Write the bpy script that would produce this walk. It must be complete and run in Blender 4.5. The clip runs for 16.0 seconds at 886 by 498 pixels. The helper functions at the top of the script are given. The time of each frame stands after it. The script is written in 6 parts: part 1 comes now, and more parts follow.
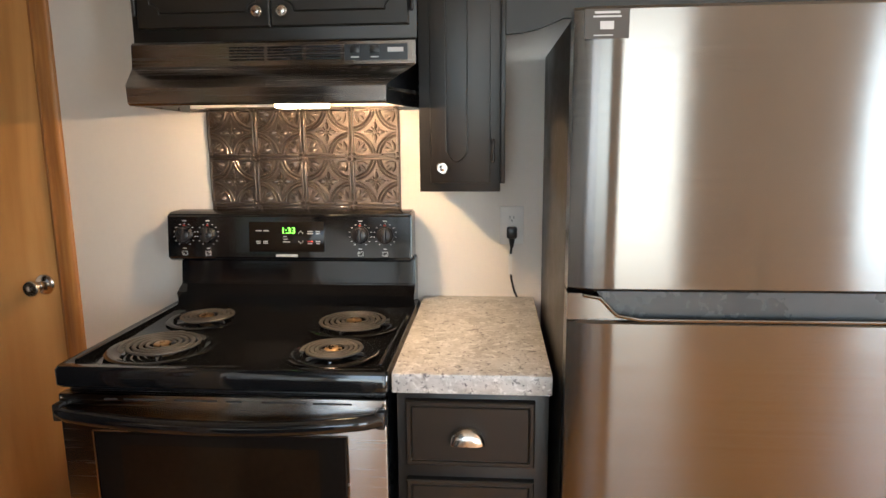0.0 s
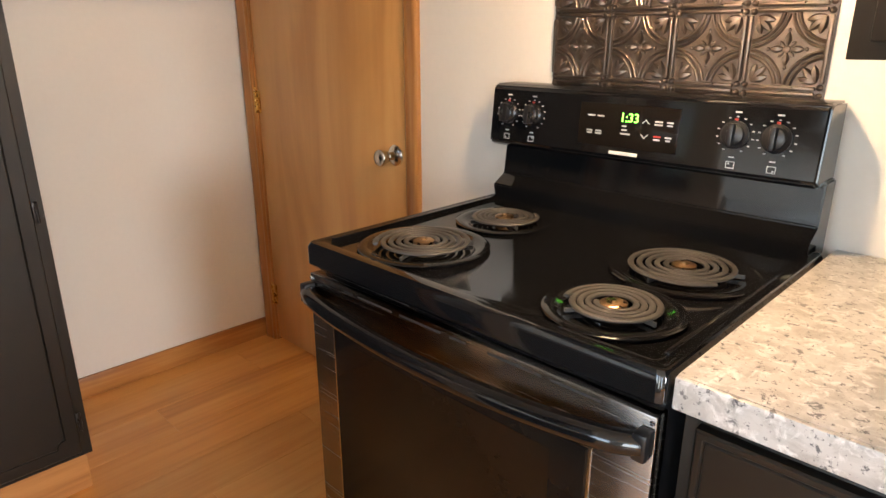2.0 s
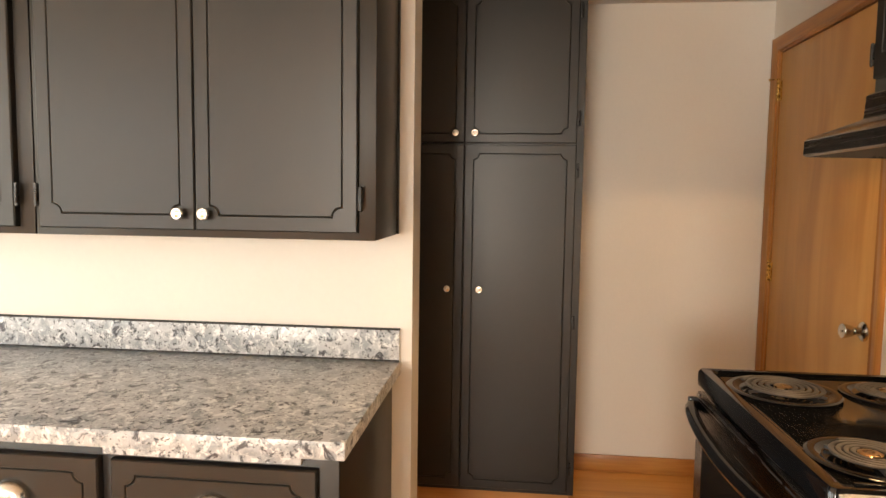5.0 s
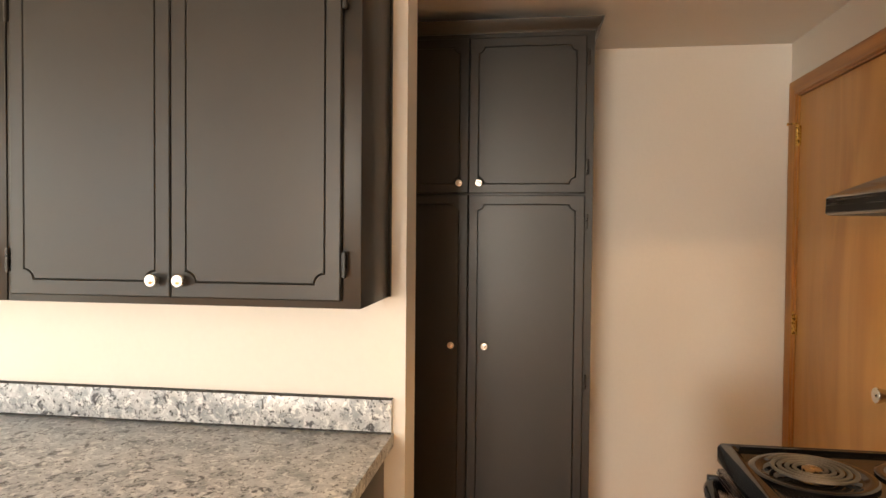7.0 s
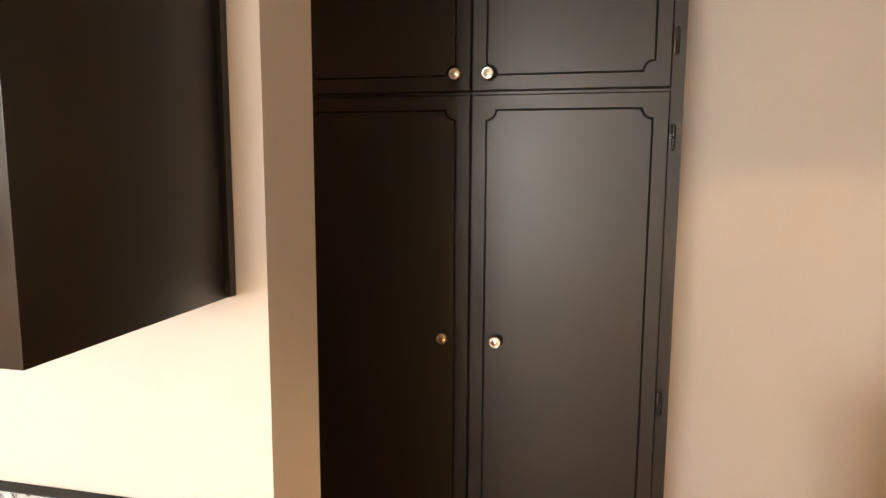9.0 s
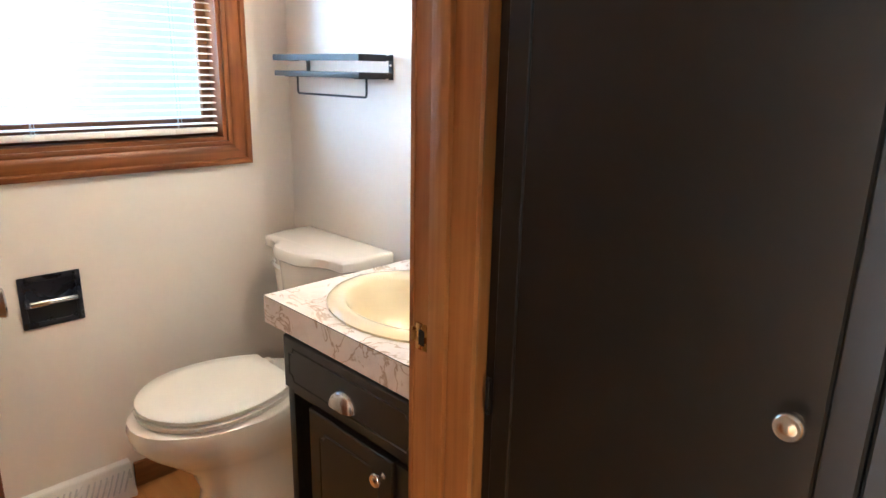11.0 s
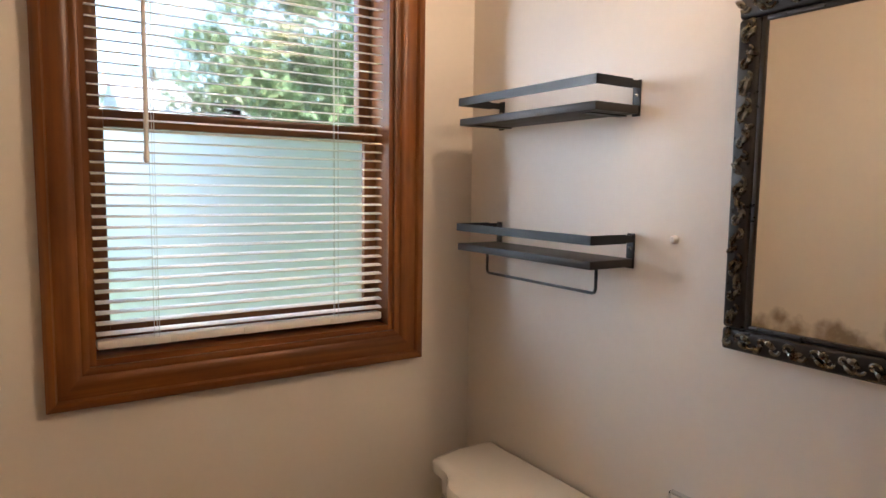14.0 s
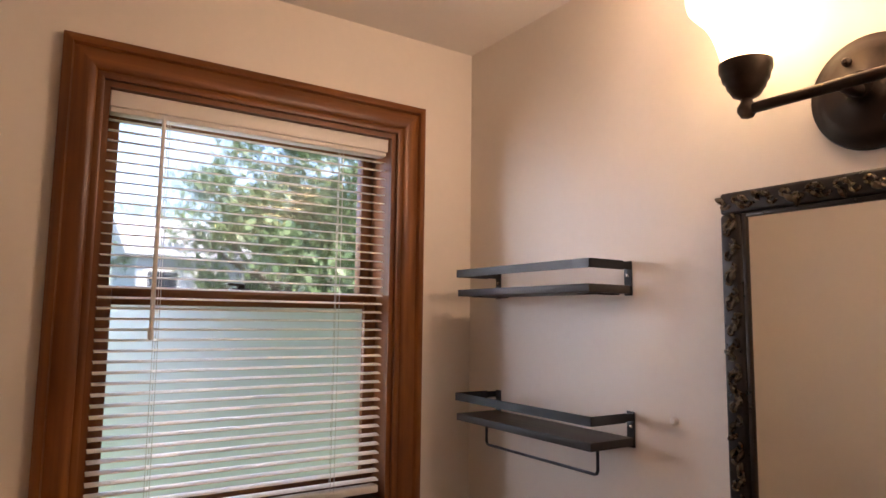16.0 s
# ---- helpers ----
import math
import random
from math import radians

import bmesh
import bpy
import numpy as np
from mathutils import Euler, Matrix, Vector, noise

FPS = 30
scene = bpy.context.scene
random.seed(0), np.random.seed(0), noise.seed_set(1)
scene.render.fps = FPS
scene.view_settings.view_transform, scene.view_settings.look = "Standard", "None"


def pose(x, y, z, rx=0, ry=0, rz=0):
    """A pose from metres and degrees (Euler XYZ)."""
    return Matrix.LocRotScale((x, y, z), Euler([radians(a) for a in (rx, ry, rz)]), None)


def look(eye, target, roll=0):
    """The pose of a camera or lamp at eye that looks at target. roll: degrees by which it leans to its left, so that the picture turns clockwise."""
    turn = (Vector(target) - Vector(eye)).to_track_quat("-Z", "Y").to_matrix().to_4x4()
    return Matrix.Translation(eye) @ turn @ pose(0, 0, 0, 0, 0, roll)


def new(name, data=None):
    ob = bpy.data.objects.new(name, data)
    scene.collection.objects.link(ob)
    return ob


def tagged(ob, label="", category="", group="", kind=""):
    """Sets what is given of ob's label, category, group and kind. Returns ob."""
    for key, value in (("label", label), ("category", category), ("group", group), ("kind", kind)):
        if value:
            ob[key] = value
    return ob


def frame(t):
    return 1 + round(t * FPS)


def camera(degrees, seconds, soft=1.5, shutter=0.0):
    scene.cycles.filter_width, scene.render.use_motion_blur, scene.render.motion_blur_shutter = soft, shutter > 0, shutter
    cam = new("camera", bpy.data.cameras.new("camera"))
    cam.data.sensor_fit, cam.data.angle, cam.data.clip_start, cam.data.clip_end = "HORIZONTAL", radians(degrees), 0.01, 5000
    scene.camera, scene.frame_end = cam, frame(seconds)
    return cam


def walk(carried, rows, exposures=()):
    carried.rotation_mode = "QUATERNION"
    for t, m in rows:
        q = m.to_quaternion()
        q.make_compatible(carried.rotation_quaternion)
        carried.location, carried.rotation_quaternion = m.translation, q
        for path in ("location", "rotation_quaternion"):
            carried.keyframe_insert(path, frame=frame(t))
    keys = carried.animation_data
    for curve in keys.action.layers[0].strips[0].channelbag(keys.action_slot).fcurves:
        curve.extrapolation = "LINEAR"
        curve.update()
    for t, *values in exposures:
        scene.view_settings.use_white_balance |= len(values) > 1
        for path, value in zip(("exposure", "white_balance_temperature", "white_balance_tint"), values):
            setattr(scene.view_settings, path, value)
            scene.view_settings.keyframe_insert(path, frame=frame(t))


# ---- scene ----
cam = camera(69.0, 16.0)
PATH = [
    (0, (0.002, 0.167, 1.419), (-0.15, 2.129, 1.066), -0.5),
    (0.5, (-0.002, 0.346, 1.359), (-0.34, 2.262, 0.895), -0.5),
    (1, (0.016, 0.503, 1.329), (-0.582, 2.33, 0.775), -0.5),
    (1.5, (0.067, 0.65, 1.313), (-0.87, 2.315, 0.722), -0.1),
    (2, (0.069, 0.787, 1.301), (-1.26, 2.143, 0.672), -0.1),
    (2.5, (0.114, 0.889, 1.317), (-1.541, 1.819, 0.687), -0.1),
    (3, (0.216, 0.925, 1.315), (-1.623, 1.445, 0.726), 0.4),
    (3.5, (0.38, 0.909, 1.303), (-1.536, 1.114, 0.768), 0.7),
    (4, (0.57, 0.925, 1.318), (-1.375, 0.946, 0.853), 0.8),
    (4.5, (0.732, 0.934, 1.35), (-1.243, 0.81, 1.061), 0.8),
    (5, (0.852, 0.94, 1.378), (-1.13, 0.73, 1.217), 0.8),
    (5.2, (0.89, 0.946, 1.38), (-1.093, 0.717, 1.26), 0.8),
    (7.3, (0.64, 0.996, 1.446), (-1.341, 0.722, 1.398), 0.5),
    (7.5, (0.553, 1.001, 1.447), (-1.427, 0.727, 1.385), 0.7),
    (8, (0.293, 1.045, 1.444), (-1.686, 0.778, 1.336), 0.4),
    (10.3, (-0.902, 0.923, 1.357), (-2.592, -0.022, 0.854), 1.4),
    (10.5, (-0.981, 0.902, 1.344), (-2.594, -0.166, 0.836), 1.5),
    (11, (-1.149, 0.834, 1.324), (-2.511, -0.53, 0.792), 1.2),
    (11.5, (-1.247, 0.662, 1.292), (-2.402, -0.869, 0.724), 1.4),
    (12, (-1.313, 0.457, 1.288), (-2.414, -1.108, 0.705), 1.3),
    (12.5, (-1.366, 0.317, 1.32), (-2.446, -1.268, 0.754), 1.3),
    (13, (-1.374, 0.248, 1.357), (-2.455, -1.359, 0.858), 1.1),
    (13.5, (-1.369, 0.238, 1.415), (-2.457, -1.403, 1.061), 0.9),
    (14, (-1.37, 0.243, 1.451), (-2.461, -1.422, 1.258), 0.8),
    (14.5, (-1.368, 0.249, 1.487), (-2.462, -1.425, 1.428), 0.6),
    (15, (-1.361, 0.253, 1.508), (-2.457, -1.418, 1.579), 0.7),
    (15.5, (-1.352, 0.25, 1.537), (-2.446, -1.417, 1.689), 0.7),
    (16, (-1.351, 0.26, 1.542), (-2.446, -1.4, 1.754), 0.7),
]
EXPOSURES = [
    (0.0, 2.25, 5950, 8), (1.5, 2.55, 6200, 10), (3.0, 2.65, 5800, 8), (4.0, 2.45, 6600, 12), (5.2, 2.3, 7500, 12), (8.2, 2.35, 7600, 12),
    (10.3, 3.6, 5200, 8), (10.7, 3.9, 4900, 3), (11.0, 3.95, 4750, 0), (11.5, 3.6, 4650, -3), (12.0, 3.25, 4600, -4),
    (12.5, 3.05, 4600, -4), (13.0, 2.85, 4850, 0), (13.5, 2.65, 5300, 4), (14.0, 2.4, 6000, 10), (15.0, 2.05, 6500, 18), (16.0, 1.85, 6400, 22),
]
walk(cam, [(t, look(eye, target, roll)) for t, eye, target, roll in PATH], EXPOSURES)
# ---------------------------------------------------------------- world, sun, large lights
world = bpy.data.worlds.new("sky")
scene.world = world
world.use_nodes = True
wn = world.node_tree
sky = wn.nodes.new("ShaderNodeTexSky")
sky.sky_type = 'NISHITA'
sky.sun_disc = False
sky.sun_elevation = radians(48)
sky.sun_rotation = radians(330)
wn.links.new(sky.outputs[0], wn.nodes["Background"].inputs[0])
wn.nodes["Background"].inputs[1].default_value = 0.15


def lamp(name, kind, m, energy, color, **kw):
    data = bpy.data.lights.new(name, kind)
    data.energy, data.color = energy, color
    for k, v in kw.items():
        if k == "size":
            data.size = v
        elif k == "size_y":
            data.shape, data.size_y = "RECTANGLE", v
        elif k == "angle":
            data.angle = v
        elif k == "radius":
            data.shadow_soft_size = v
    ob = new(name, data)
    ob.matrix_world = m
    return ob


SUN = lamp("sun", "SUN", look((0, 0, 30), (3.0, -6.0, 22.0)), 4.0, (1.0, 0.93, 0.83), angle=radians(0.5))
# daylight in the two kitchen window openings that the fridge mirrors
lamp("window_light_south_a", "AREA", look((1.02, -2.22, 1.25), (1.02, 0, 1.25)), 7.0, (0.97, 0.97, 0.93), size=0.62, size_y=1.80)
lamp("window_light_south_b", "AREA", look((3.00, -2.22, 1.25), (3.00, 0, 1.25)), 11.0, (0.74, 0.87, 1.0), size=0.68, size_y=1.80)
# added fill lamp for the north wall, placed outside the fridge's reflection
lamp("fill_light_south_c", "AREA", look((-0.28, -2.22, 1.45), (-0.28, 0, 1.45)), 4.0, (0.88, 0.94, 1.0), size=0.92, size_y=1.30)
# added lamp in an assumed east opening, brightens hall and pantry
lamp("fill_light_east", "AREA", look((5.42, -0.10, 1.45), (0, -0.10, 1.45)), 35.0, (0.98, 0.97, 0.95), size=1.10, size_y=1.15)
# unseen lamp added outside the bathroom window: slanting sky light for the west wall
lamp("bath_sky_fill", "AREA", look((-1.02, -1.62, 1.75), (-2.35, -0.30, 1.40)), 8.0, (0.95, 0.96, 1.0), size=0.55, size_y=0.80)
# the hood's lamp and the two bulbs over the mirror
lamp("hood_bulb", "POINT", pose(-0.45, 1.725, 1.513), 4.4, (1.0, 0.62, 0.33), radius=0.014)
for by in (-0.288, -0.016):
    lamp("vanity_bulb", "POINT", pose(-2.27, by, 2.02), 1.0, (1.0, 0.68, 0.50), radius=0.055)


# ---------------------------------------------------------------- materials
def mat(name, color, rough=0.5, metal=0.0, var=0.12, scale=6.0, stretch=(1, 1, 1), bump=0.0, bscale=120.0,
        spec=0.5, coat=0.0, rvar=0.1, fine=60.0):
    """A painted, plain or brushed surface: colour drifts at two scales, gloss drifts, fine relief."""
    m = bpy.data.materials.new(name)
    m.use_nodes = True
    t = m.node_tree
    b = t.nodes["Principled BSDF"]
    co = t.nodes.new("ShaderNodeTexCoord")
    mp = t.nodes.new("ShaderNodeMapping")
    mp.inputs["Scale"].default_value = stretch
    t.links.new(co.outputs["Object"], mp.inputs[0])
    big = t.nodes.new("ShaderNodeTexNoise")
    big.inputs["Scale"].default_value, big.inputs["Detail"].default_value = scale, 4
    sm = t.nodes.new("ShaderNodeTexNoise")
    sm.inputs["Scale"].default_value, sm.inputs["Detail"].default_value = fine, 3
    for n in (big, sm):
        t.links.new(mp.outputs[0], n.inputs[0])
    add = t.nodes.new("ShaderNodeMath")
    add.operation = 'MULTIPLY_ADD'
    t.links.new(sm.outputs[0], add.inputs[0])
    add.inputs[1].default_value = 0.4
    t.links.new(big.outputs[0], add.inputs[2])
    rp = t.nodes.new("ShaderNodeValToRGB")
    rp.color_ramp.elements[0].position, rp.color_ramp.elements[1].position = 0.45, 0.95
    rp.color_ramp.elements[0].color = (*[c * (1 - var) for c in color], 1)
    rp.color_ramp.elements[1].color = (*[min(1, c * (1 + var)) for c in color], 1)
    t.links.new(add.outputs[0], rp.inputs[0])
    t.links.new(rp.outputs[0], b.inputs["Base Color"])
    rr = t.nodes.new("ShaderNodeMapRange")
    rr.inputs["From Min"].default_value, rr.inputs["From Max"].default_value = 0.45, 0.95
    rr.inputs["To Min"].default_value, rr.inputs["To Max"].default_value = max(0.01, rough - rvar), min(1, rough + rvar)
    t.links.new(add.outputs[0], rr.inputs[0])
    t.links.new(rr.outputs[0], b.inputs["Roughness"])
    b.inputs["Metallic"].default_value = metal
    b.inputs["Specular IOR Level"].default_value = spec
    b.inputs["Coat Weight"].default_value = coat
    if bump:
        bn = t.nodes.new("ShaderNodeTexNoise")
        bn.inputs["Scale"].default_value, bn.inputs["Detail"].default_value = bscale, 3
        t.links.new(mp.outputs[0], bn.inputs[0])
        bp = t.nodes.new("ShaderNodeBump")
        bp.inputs["Strength"].default_value, bp.inputs["Distance"].default_value = bump, 0.002
        t.links.new(bn.outputs[0], bp.inputs["Height"])
        t.links.new(bp.outputs[0], b.inputs["Normal"])
    return m


def wood(name, dark, mid, light, along="z", rough=0.38, coarse=1.0, piece=0.0, coat=0.0, gw=0.55):
    """Wood with long grain, broad figure and pores; piece: how far each board differs."""
    m = bpy.data.materials.new(name)
    m.use_nodes = True
    t = m.node_tree
    b = t.nodes["Principled BSDF"]
    co = t.nodes.new("ShaderNodeTexCoord")
    src = co.outputs["Object"]
    info = t.nodes.new("ShaderNodeObjectInfo")
    if piece:
        ofs = t.nodes.new("ShaderNodeVectorMath")
        ofs.operation = 'MULTIPLY_ADD'
        ofs.inputs[1].default_value = (7.3, 11.1, 5.7)
        t.links.new(info.outputs["Random"], ofs.inputs[0])
        t.links.new(src, ofs.inputs[2])
        src = ofs.outputs[0]

    def noise_tex(s, st, detail, dist=0.0):
        mp = t.nodes.new("ShaderNodeMapping")
        k = "xyz".index(along)
        mp.inputs["Scale"].default_value = [s / st if i == k else s for i in range(3)]
        t.links.new(src, mp.inputs[0])
        n = t.nodes.new("ShaderNodeTexNoise")
        n.inputs["Scale"].default_value, n.inputs["Detail"].default_value = 1.0, detail
        n.inputs["Distortion"].default_value = dist
        t.links.new(mp.outputs[0], n.inputs[0])
        return n.outputs[0]
    fig = noise_tex(7.0 * coarse, 5.0, 5, 1.2)
    grain = noise_tex(90.0 * coarse, 26.0, 4)
    pore = noise_tex(260.0 * coarse, 30.0, 2)
    mix = t.nodes.new("ShaderNodeMath")
    mix.operation = 'MULTIPLY_ADD'
    t.links.new(grain, mix.inputs[0])
    mix.inputs[1].default_value = gw
    t.links.new(fig, mix.inputs[2])
    if piece:
        pm = t.nodes.new("ShaderNodeMath")
        pm.operation = 'MULTIPLY_ADD'
        t.links.new(info.outputs["Random"], pm.inputs[0])
        pm.inputs[1].default_value = piece
        t.links.new(mix.outputs[0], pm.inputs[2])
        mix = pm
    rp = t.nodes.new("ShaderNodeValToRGB")
    e = rp.color_ramp.elements
    c = 0.5 + gw / 2
    e[0].position, e[1].position = c - 0.25, c + 0.25
    e[0].color, e[1].color = (*dark, 1), (*light, 1)
    k = e.new(c)
    k.color = (*mid, 1)
    t.links.new(mix.outputs[0], rp.inputs[0])
    t.links.new(rp.outputs[0], b.inputs["Base Color"])
    rr = t.nodes.new("ShaderNodeMapRange")
    rr.inputs["To Min"].default_value, rr.inputs["To Max"].default_value = rough - 0.08, rough + 0.12
    t.links.new(grain, rr.inputs[0])
    t.links.new(rr.outputs[0], b.inputs["Roughness"])
    bp = t.nodes.new("ShaderNodeBump")
    bp.inputs["Strength"].default_value, bp.inputs["Distance"].default_value = 0.25, 0.001
    t.links.new(pore, bp.inputs["Height"])
    t.links.new(bp.outputs[0], b.inputs["Normal"])
    b.inputs["Coat Weight"].default_value = coat
    b.inputs["Coat Roughness"].default_value = 0.25
    return m


def stone(name, layers, base, rough=0.35, bump=0.05):
    """Printed laminate: layers of (noise scale, detail, lower edge, upper edge, colour, share) over a base colour."""
    m = bpy.data.materials.new(name)
    m.use_nodes = True
    t = m.node_tree
    b = t.nodes["Principled BSDF"]
    co = t.nodes.new("ShaderNodeTexCoord")
    last = None
    for i, (s, d, lo, hi, col, share, dist) in enumerate(layers):
        mp = t.nodes.new("ShaderNodeMapping")
        mp.inputs["Location"].default_value = (3.1 * i, 1.7 * i, 2.3 * i)
        t.links.new(co.outputs["Object"], mp.inputs[0])
        n = t.nodes.new("ShaderNodeTexNoise")
        n.inputs["Scale"].default_value, n.inputs["Detail"].default_value = s, d
        n.inputs["Distortion"].default_value = dist
        n.inputs["Roughness"].default_value = 0.65
        t.links.new(mp.outputs[0], n.inputs[0])
        r = t.nodes.new("ShaderNodeMapRange")
        r.inputs["From Min"].default_value, r.inputs["From Max"].default_value = lo, hi
        r.inputs["To Max"].default_value = share
        t.links.new(n.outputs[0], r.inputs[0])
        mx = t.nodes.new("ShaderNodeMix")
        mx.data_type = 'RGBA'
        t.links.new(r.outputs[0], mx.inputs["Factor"])
        if last is None:
            mx.inputs["A"].default_value = (*base, 1)
            mx.inputs[6].default_value = (*base, 1)
        else:
            t.links.new(last, mx.inputs[6])
        mx.inputs[7].default_value = (*col, 1)
        last = mx.outputs[2]
    t.links.new(last, b.inputs["Base Color"])
    b.inputs["Roughness"].default_value = rough
    return m


def glassy(name, color, rough, ior=1.45, tint=None):
    m = bpy.data.materials.new(name)
    m.use_nodes = True
    b = m.node_tree.nodes["Principled BSDF"]
    b.inputs["Base Color"].default_value = (*color, 1)
    b.inputs["Roughness"].default_value = rough
    b.inputs["IOR"].default_value = ior
    b.inputs["Transmission Weight"].default_value = 1.0
    return m


def glow(name, color, strength):
    m = bpy.data.materials.new(name)
    m.use_nodes = True
    b = m.node_tree.nodes["Principled BSDF"]
    b.inputs["Base Color"].default_value = (*color, 1)
    b.inputs["Emission Color"].default_value = (*color, 1)
    b.inputs["Emission Strength"].default_value = strength
    return m


WALL = mat("wall_paint", (0.74, 0.69, 0.62), 0.46, var=0.03, scale=1.6, bump=0.10, bscale=260, rvar=0.06)
CEIL = mat("ceiling_paint", (0.76, 0.73, 0.68), 0.8, var=0.03, scale=2.0, bump=0.35, bscale=90)
ESPRESSO = mat("cabinet_paint", (0.0115, 0.0090, 0.0065), 0.38, var=0.14, scale=5, bump=0.02, bscale=180, rvar=0.02, fine=40)
# near-black: shade of slots, holes and recesses put into colour, also joints and gasket
SHADOWED = mat("shade_and_joint_dark", (0.02, 0.018, 0.016), 0.7, var=0.2)
MAPLE = wood("door_veneer", (0.48, 0.225, 0.062), (0.63, 0.330, 0.108), (0.71, 0.41, 0.15), "z", 0.36, 0.6, gw=0.14)
OAKTRIM = wood("trim_wood", (0.28, 0.105, 0.025), (0.41, 0.175, 0.043), (0.51, 0.240, 0.068), "z", 0.36)
OAKTRIM_X = wood("trim_wood_x", (0.28, 0.105, 0.025), (0.41, 0.175, 0.043), (0.51, 0.240, 0.068), "x", 0.36)
OAKTRIM_Y = wood("trim_wood_y", (0.28, 0.105, 0.025), (0.41, 0.175, 0.043), (0.51, 0.240, 0.068), "y", 0.36)
WALNUT_Z = wood("window_wood_z", (0.085, 0.026, 0.005), (0.170, 0.056, 0.011), (0.250, 0.092, 0.019), "z", 0.34)
WALNUT_X = wood("window_wood_x", (0.085, 0.026, 0.005), (0.170, 0.056, 0.011), (0.250, 0.092, 0.019), "x", 0.34)
PLANK = wood("floor_laminate", (0.52, 0.215, 0.042), (0.68, 0.315, 0.075), (0.75, 0.385, 0.11), "y", 0.30, 0.55, piece=0.10)
KICK = wood("kick_wood", (0.34, 0.145, 0.040), (0.48, 0.215, 0.065), (0.56, 0.27, 0.09), "y", 0.4)
GRANITE = stone("grey_laminate", [
    (20, 7, 0.45, 0.58, (0.30, 0.32, 0.34), 0.95, 0.8), (38, 6, 0.54, 0.60, (0.74, 0.75, 0.74), 0.95, 0.8),
    (32, 7, 0.575, 0.62, (0.045, 0.047, 0.055), 0.92, 0.6), (85, 5, 0.57, 0.63, (0.03, 0.03, 0.035), 0.9, 0.4),
    (60, 5, 0.58, 0.66, (0.76, 0.77, 0.76), 0.75, 0.5)], (0.52, 0.535, 0.545), 0.30)
GRANITE_FINE = stone("pale_laminate", [
    (18, 6, 0.46, 0.60, (0.40, 0.385, 0.36), 0.8, 0.6), (45, 5, 0.52, 0.64, (0.78, 0.77, 0.75), 0.9, 0.8),
    (55, 6, 0.59, 0.64, (0.12, 0.115, 0.12), 0.85, 0.5), (120, 4, 0.60, 0.66, (0.06, 0.06, 0.07), 0.85, 0.3)],
    (0.58, 0.565, 0.54), 0.30)
MARBLE = stone("veined_laminate", [
    (5, 6, 0.50, 0.66, (0.62, 0.55, 0.48), 0.6, 2.0), (120, 3, 0.5, 0.7, (0.86, 0.82, 0.77), 0.4, 0.2)], (0.80, 0.75, 0.69), 0.30)
STEEL = mat("brushed_steel", (0.165, 0.150, 0.134), 0.18, 1.0, var=0.03, scale=2, stretch=(1, 1, 90), bump=0.01, bscale=12, rvar=0.03, fine=9)
STEEL_H = mat("brushed_steel_h", (0.30, 0.272, 0.245), 0.25, 1.0, var=0.025, scale=2, stretch=(1.0, 90, 90), bump=0.003, bscale=12, rvar=0.04, fine=9)
# brushing lines run across the doors, so reflections smear up and down
for metal_ in (STEEL, STEEL_H):
    st_ = metal_.node_tree
    tg = st_.nodes.new("ShaderNodeTangent")
    tg.direction_type, tg.axis = 'RADIAL', 'Z'
    sp_ = st_.nodes["Principled BSDF"]
    st_.links.new(tg.outputs[0], sp_.inputs["Tangent"])
    sp_.inputs["Anisotropic"].default_value = 0.97
    sp_.inputs["Anisotropic Rotation"].default_value = 0.25
ENAMEL = mat("black_enamel", (0.006, 0.006, 0.0065), 0.07, var=0.2, rvar=0.03, spec=0.55, scale=9)
GLASSBLACK = mat("oven_glass", (0.008, 0.0065, 0.0055), 0.06, var=0.2, rvar=0.02, spec=0.15, scale=3)
BLACKPL = mat("black_plastic", (0.010, 0.010, 0.011), 0.30, var=0.2, rvar=0.08)
COIL = mat("coil_metal", (0.085, 0.080, 0.075), 0.50, 0.55, var=0.25, scale=40, bump=0.2, bscale=300)
BRONZECAP = mat("coil_cap", (0.42, 0.27, 0.14), 0.32, 1.0, var=0.3, scale=60)
TIN = mat("bronze_tin", (0.150, 0.118, 0.095), 0.36, 0.85, var=0.25, scale=14, bump=0.12, bscale=220, rvar=0.1)
NICKEL = mat("satin_nickel", (0.62, 0.58, 0.52), 0.22, 1.0, var=0.06, scale=40, rvar=0.06)
CHROME = mat("chrome", (0.72, 0.73, 0.74), 0.06, 1.0, var=0.03, rvar=0.02)
BRASS = mat("brass", (0.55, 0.34, 0.10), 0.28, 1.0, var=0.2, scale=80)
DARKHINGE = mat("painted_hinge", (0.020, 0.017, 0.015), 0.35, 0.4, var=0.2, scale=60)
WHITEPL = mat("white_plastic", (0.78, 0.76, 0.72), 0.35, var=0.04)
GREYPRINT = mat("grey_print", (0.55, 0.55, 0.54), 0.5, var=0.05)
REDPRINT = mat("red_print", (0.45, 0.03, 0.02), 0.5, var=0.05)
DARKLABEL = mat("dark_label", (0.055, 0.045, 0.035), 0.45, var=0.1)
HANDLEGREY = mat("handle_grey", (0.045, 0.052, 0.056), 0.28, var=0.1)
FRIDGESIDE = mat("fridge_side_paint", (0.040, 0.036, 0.031), 0.42, var=0.08, bump=0.15, bscale=240)
PORCELAIN = mat("white_porcelain", (0.80, 0.77, 0.70), 0.10, var=0.02, rvar=0.03, coat=0.4)
CREAM = mat("cream_porcelain", (0.78, 0.68, 0.44), 0.10, var=0.03, rvar=0.03, coat=0.4)
SEATPL = mat("seat_plastic", (0.80, 0.77, 0.69), 0.20, var=0.02, rvar=0.04)
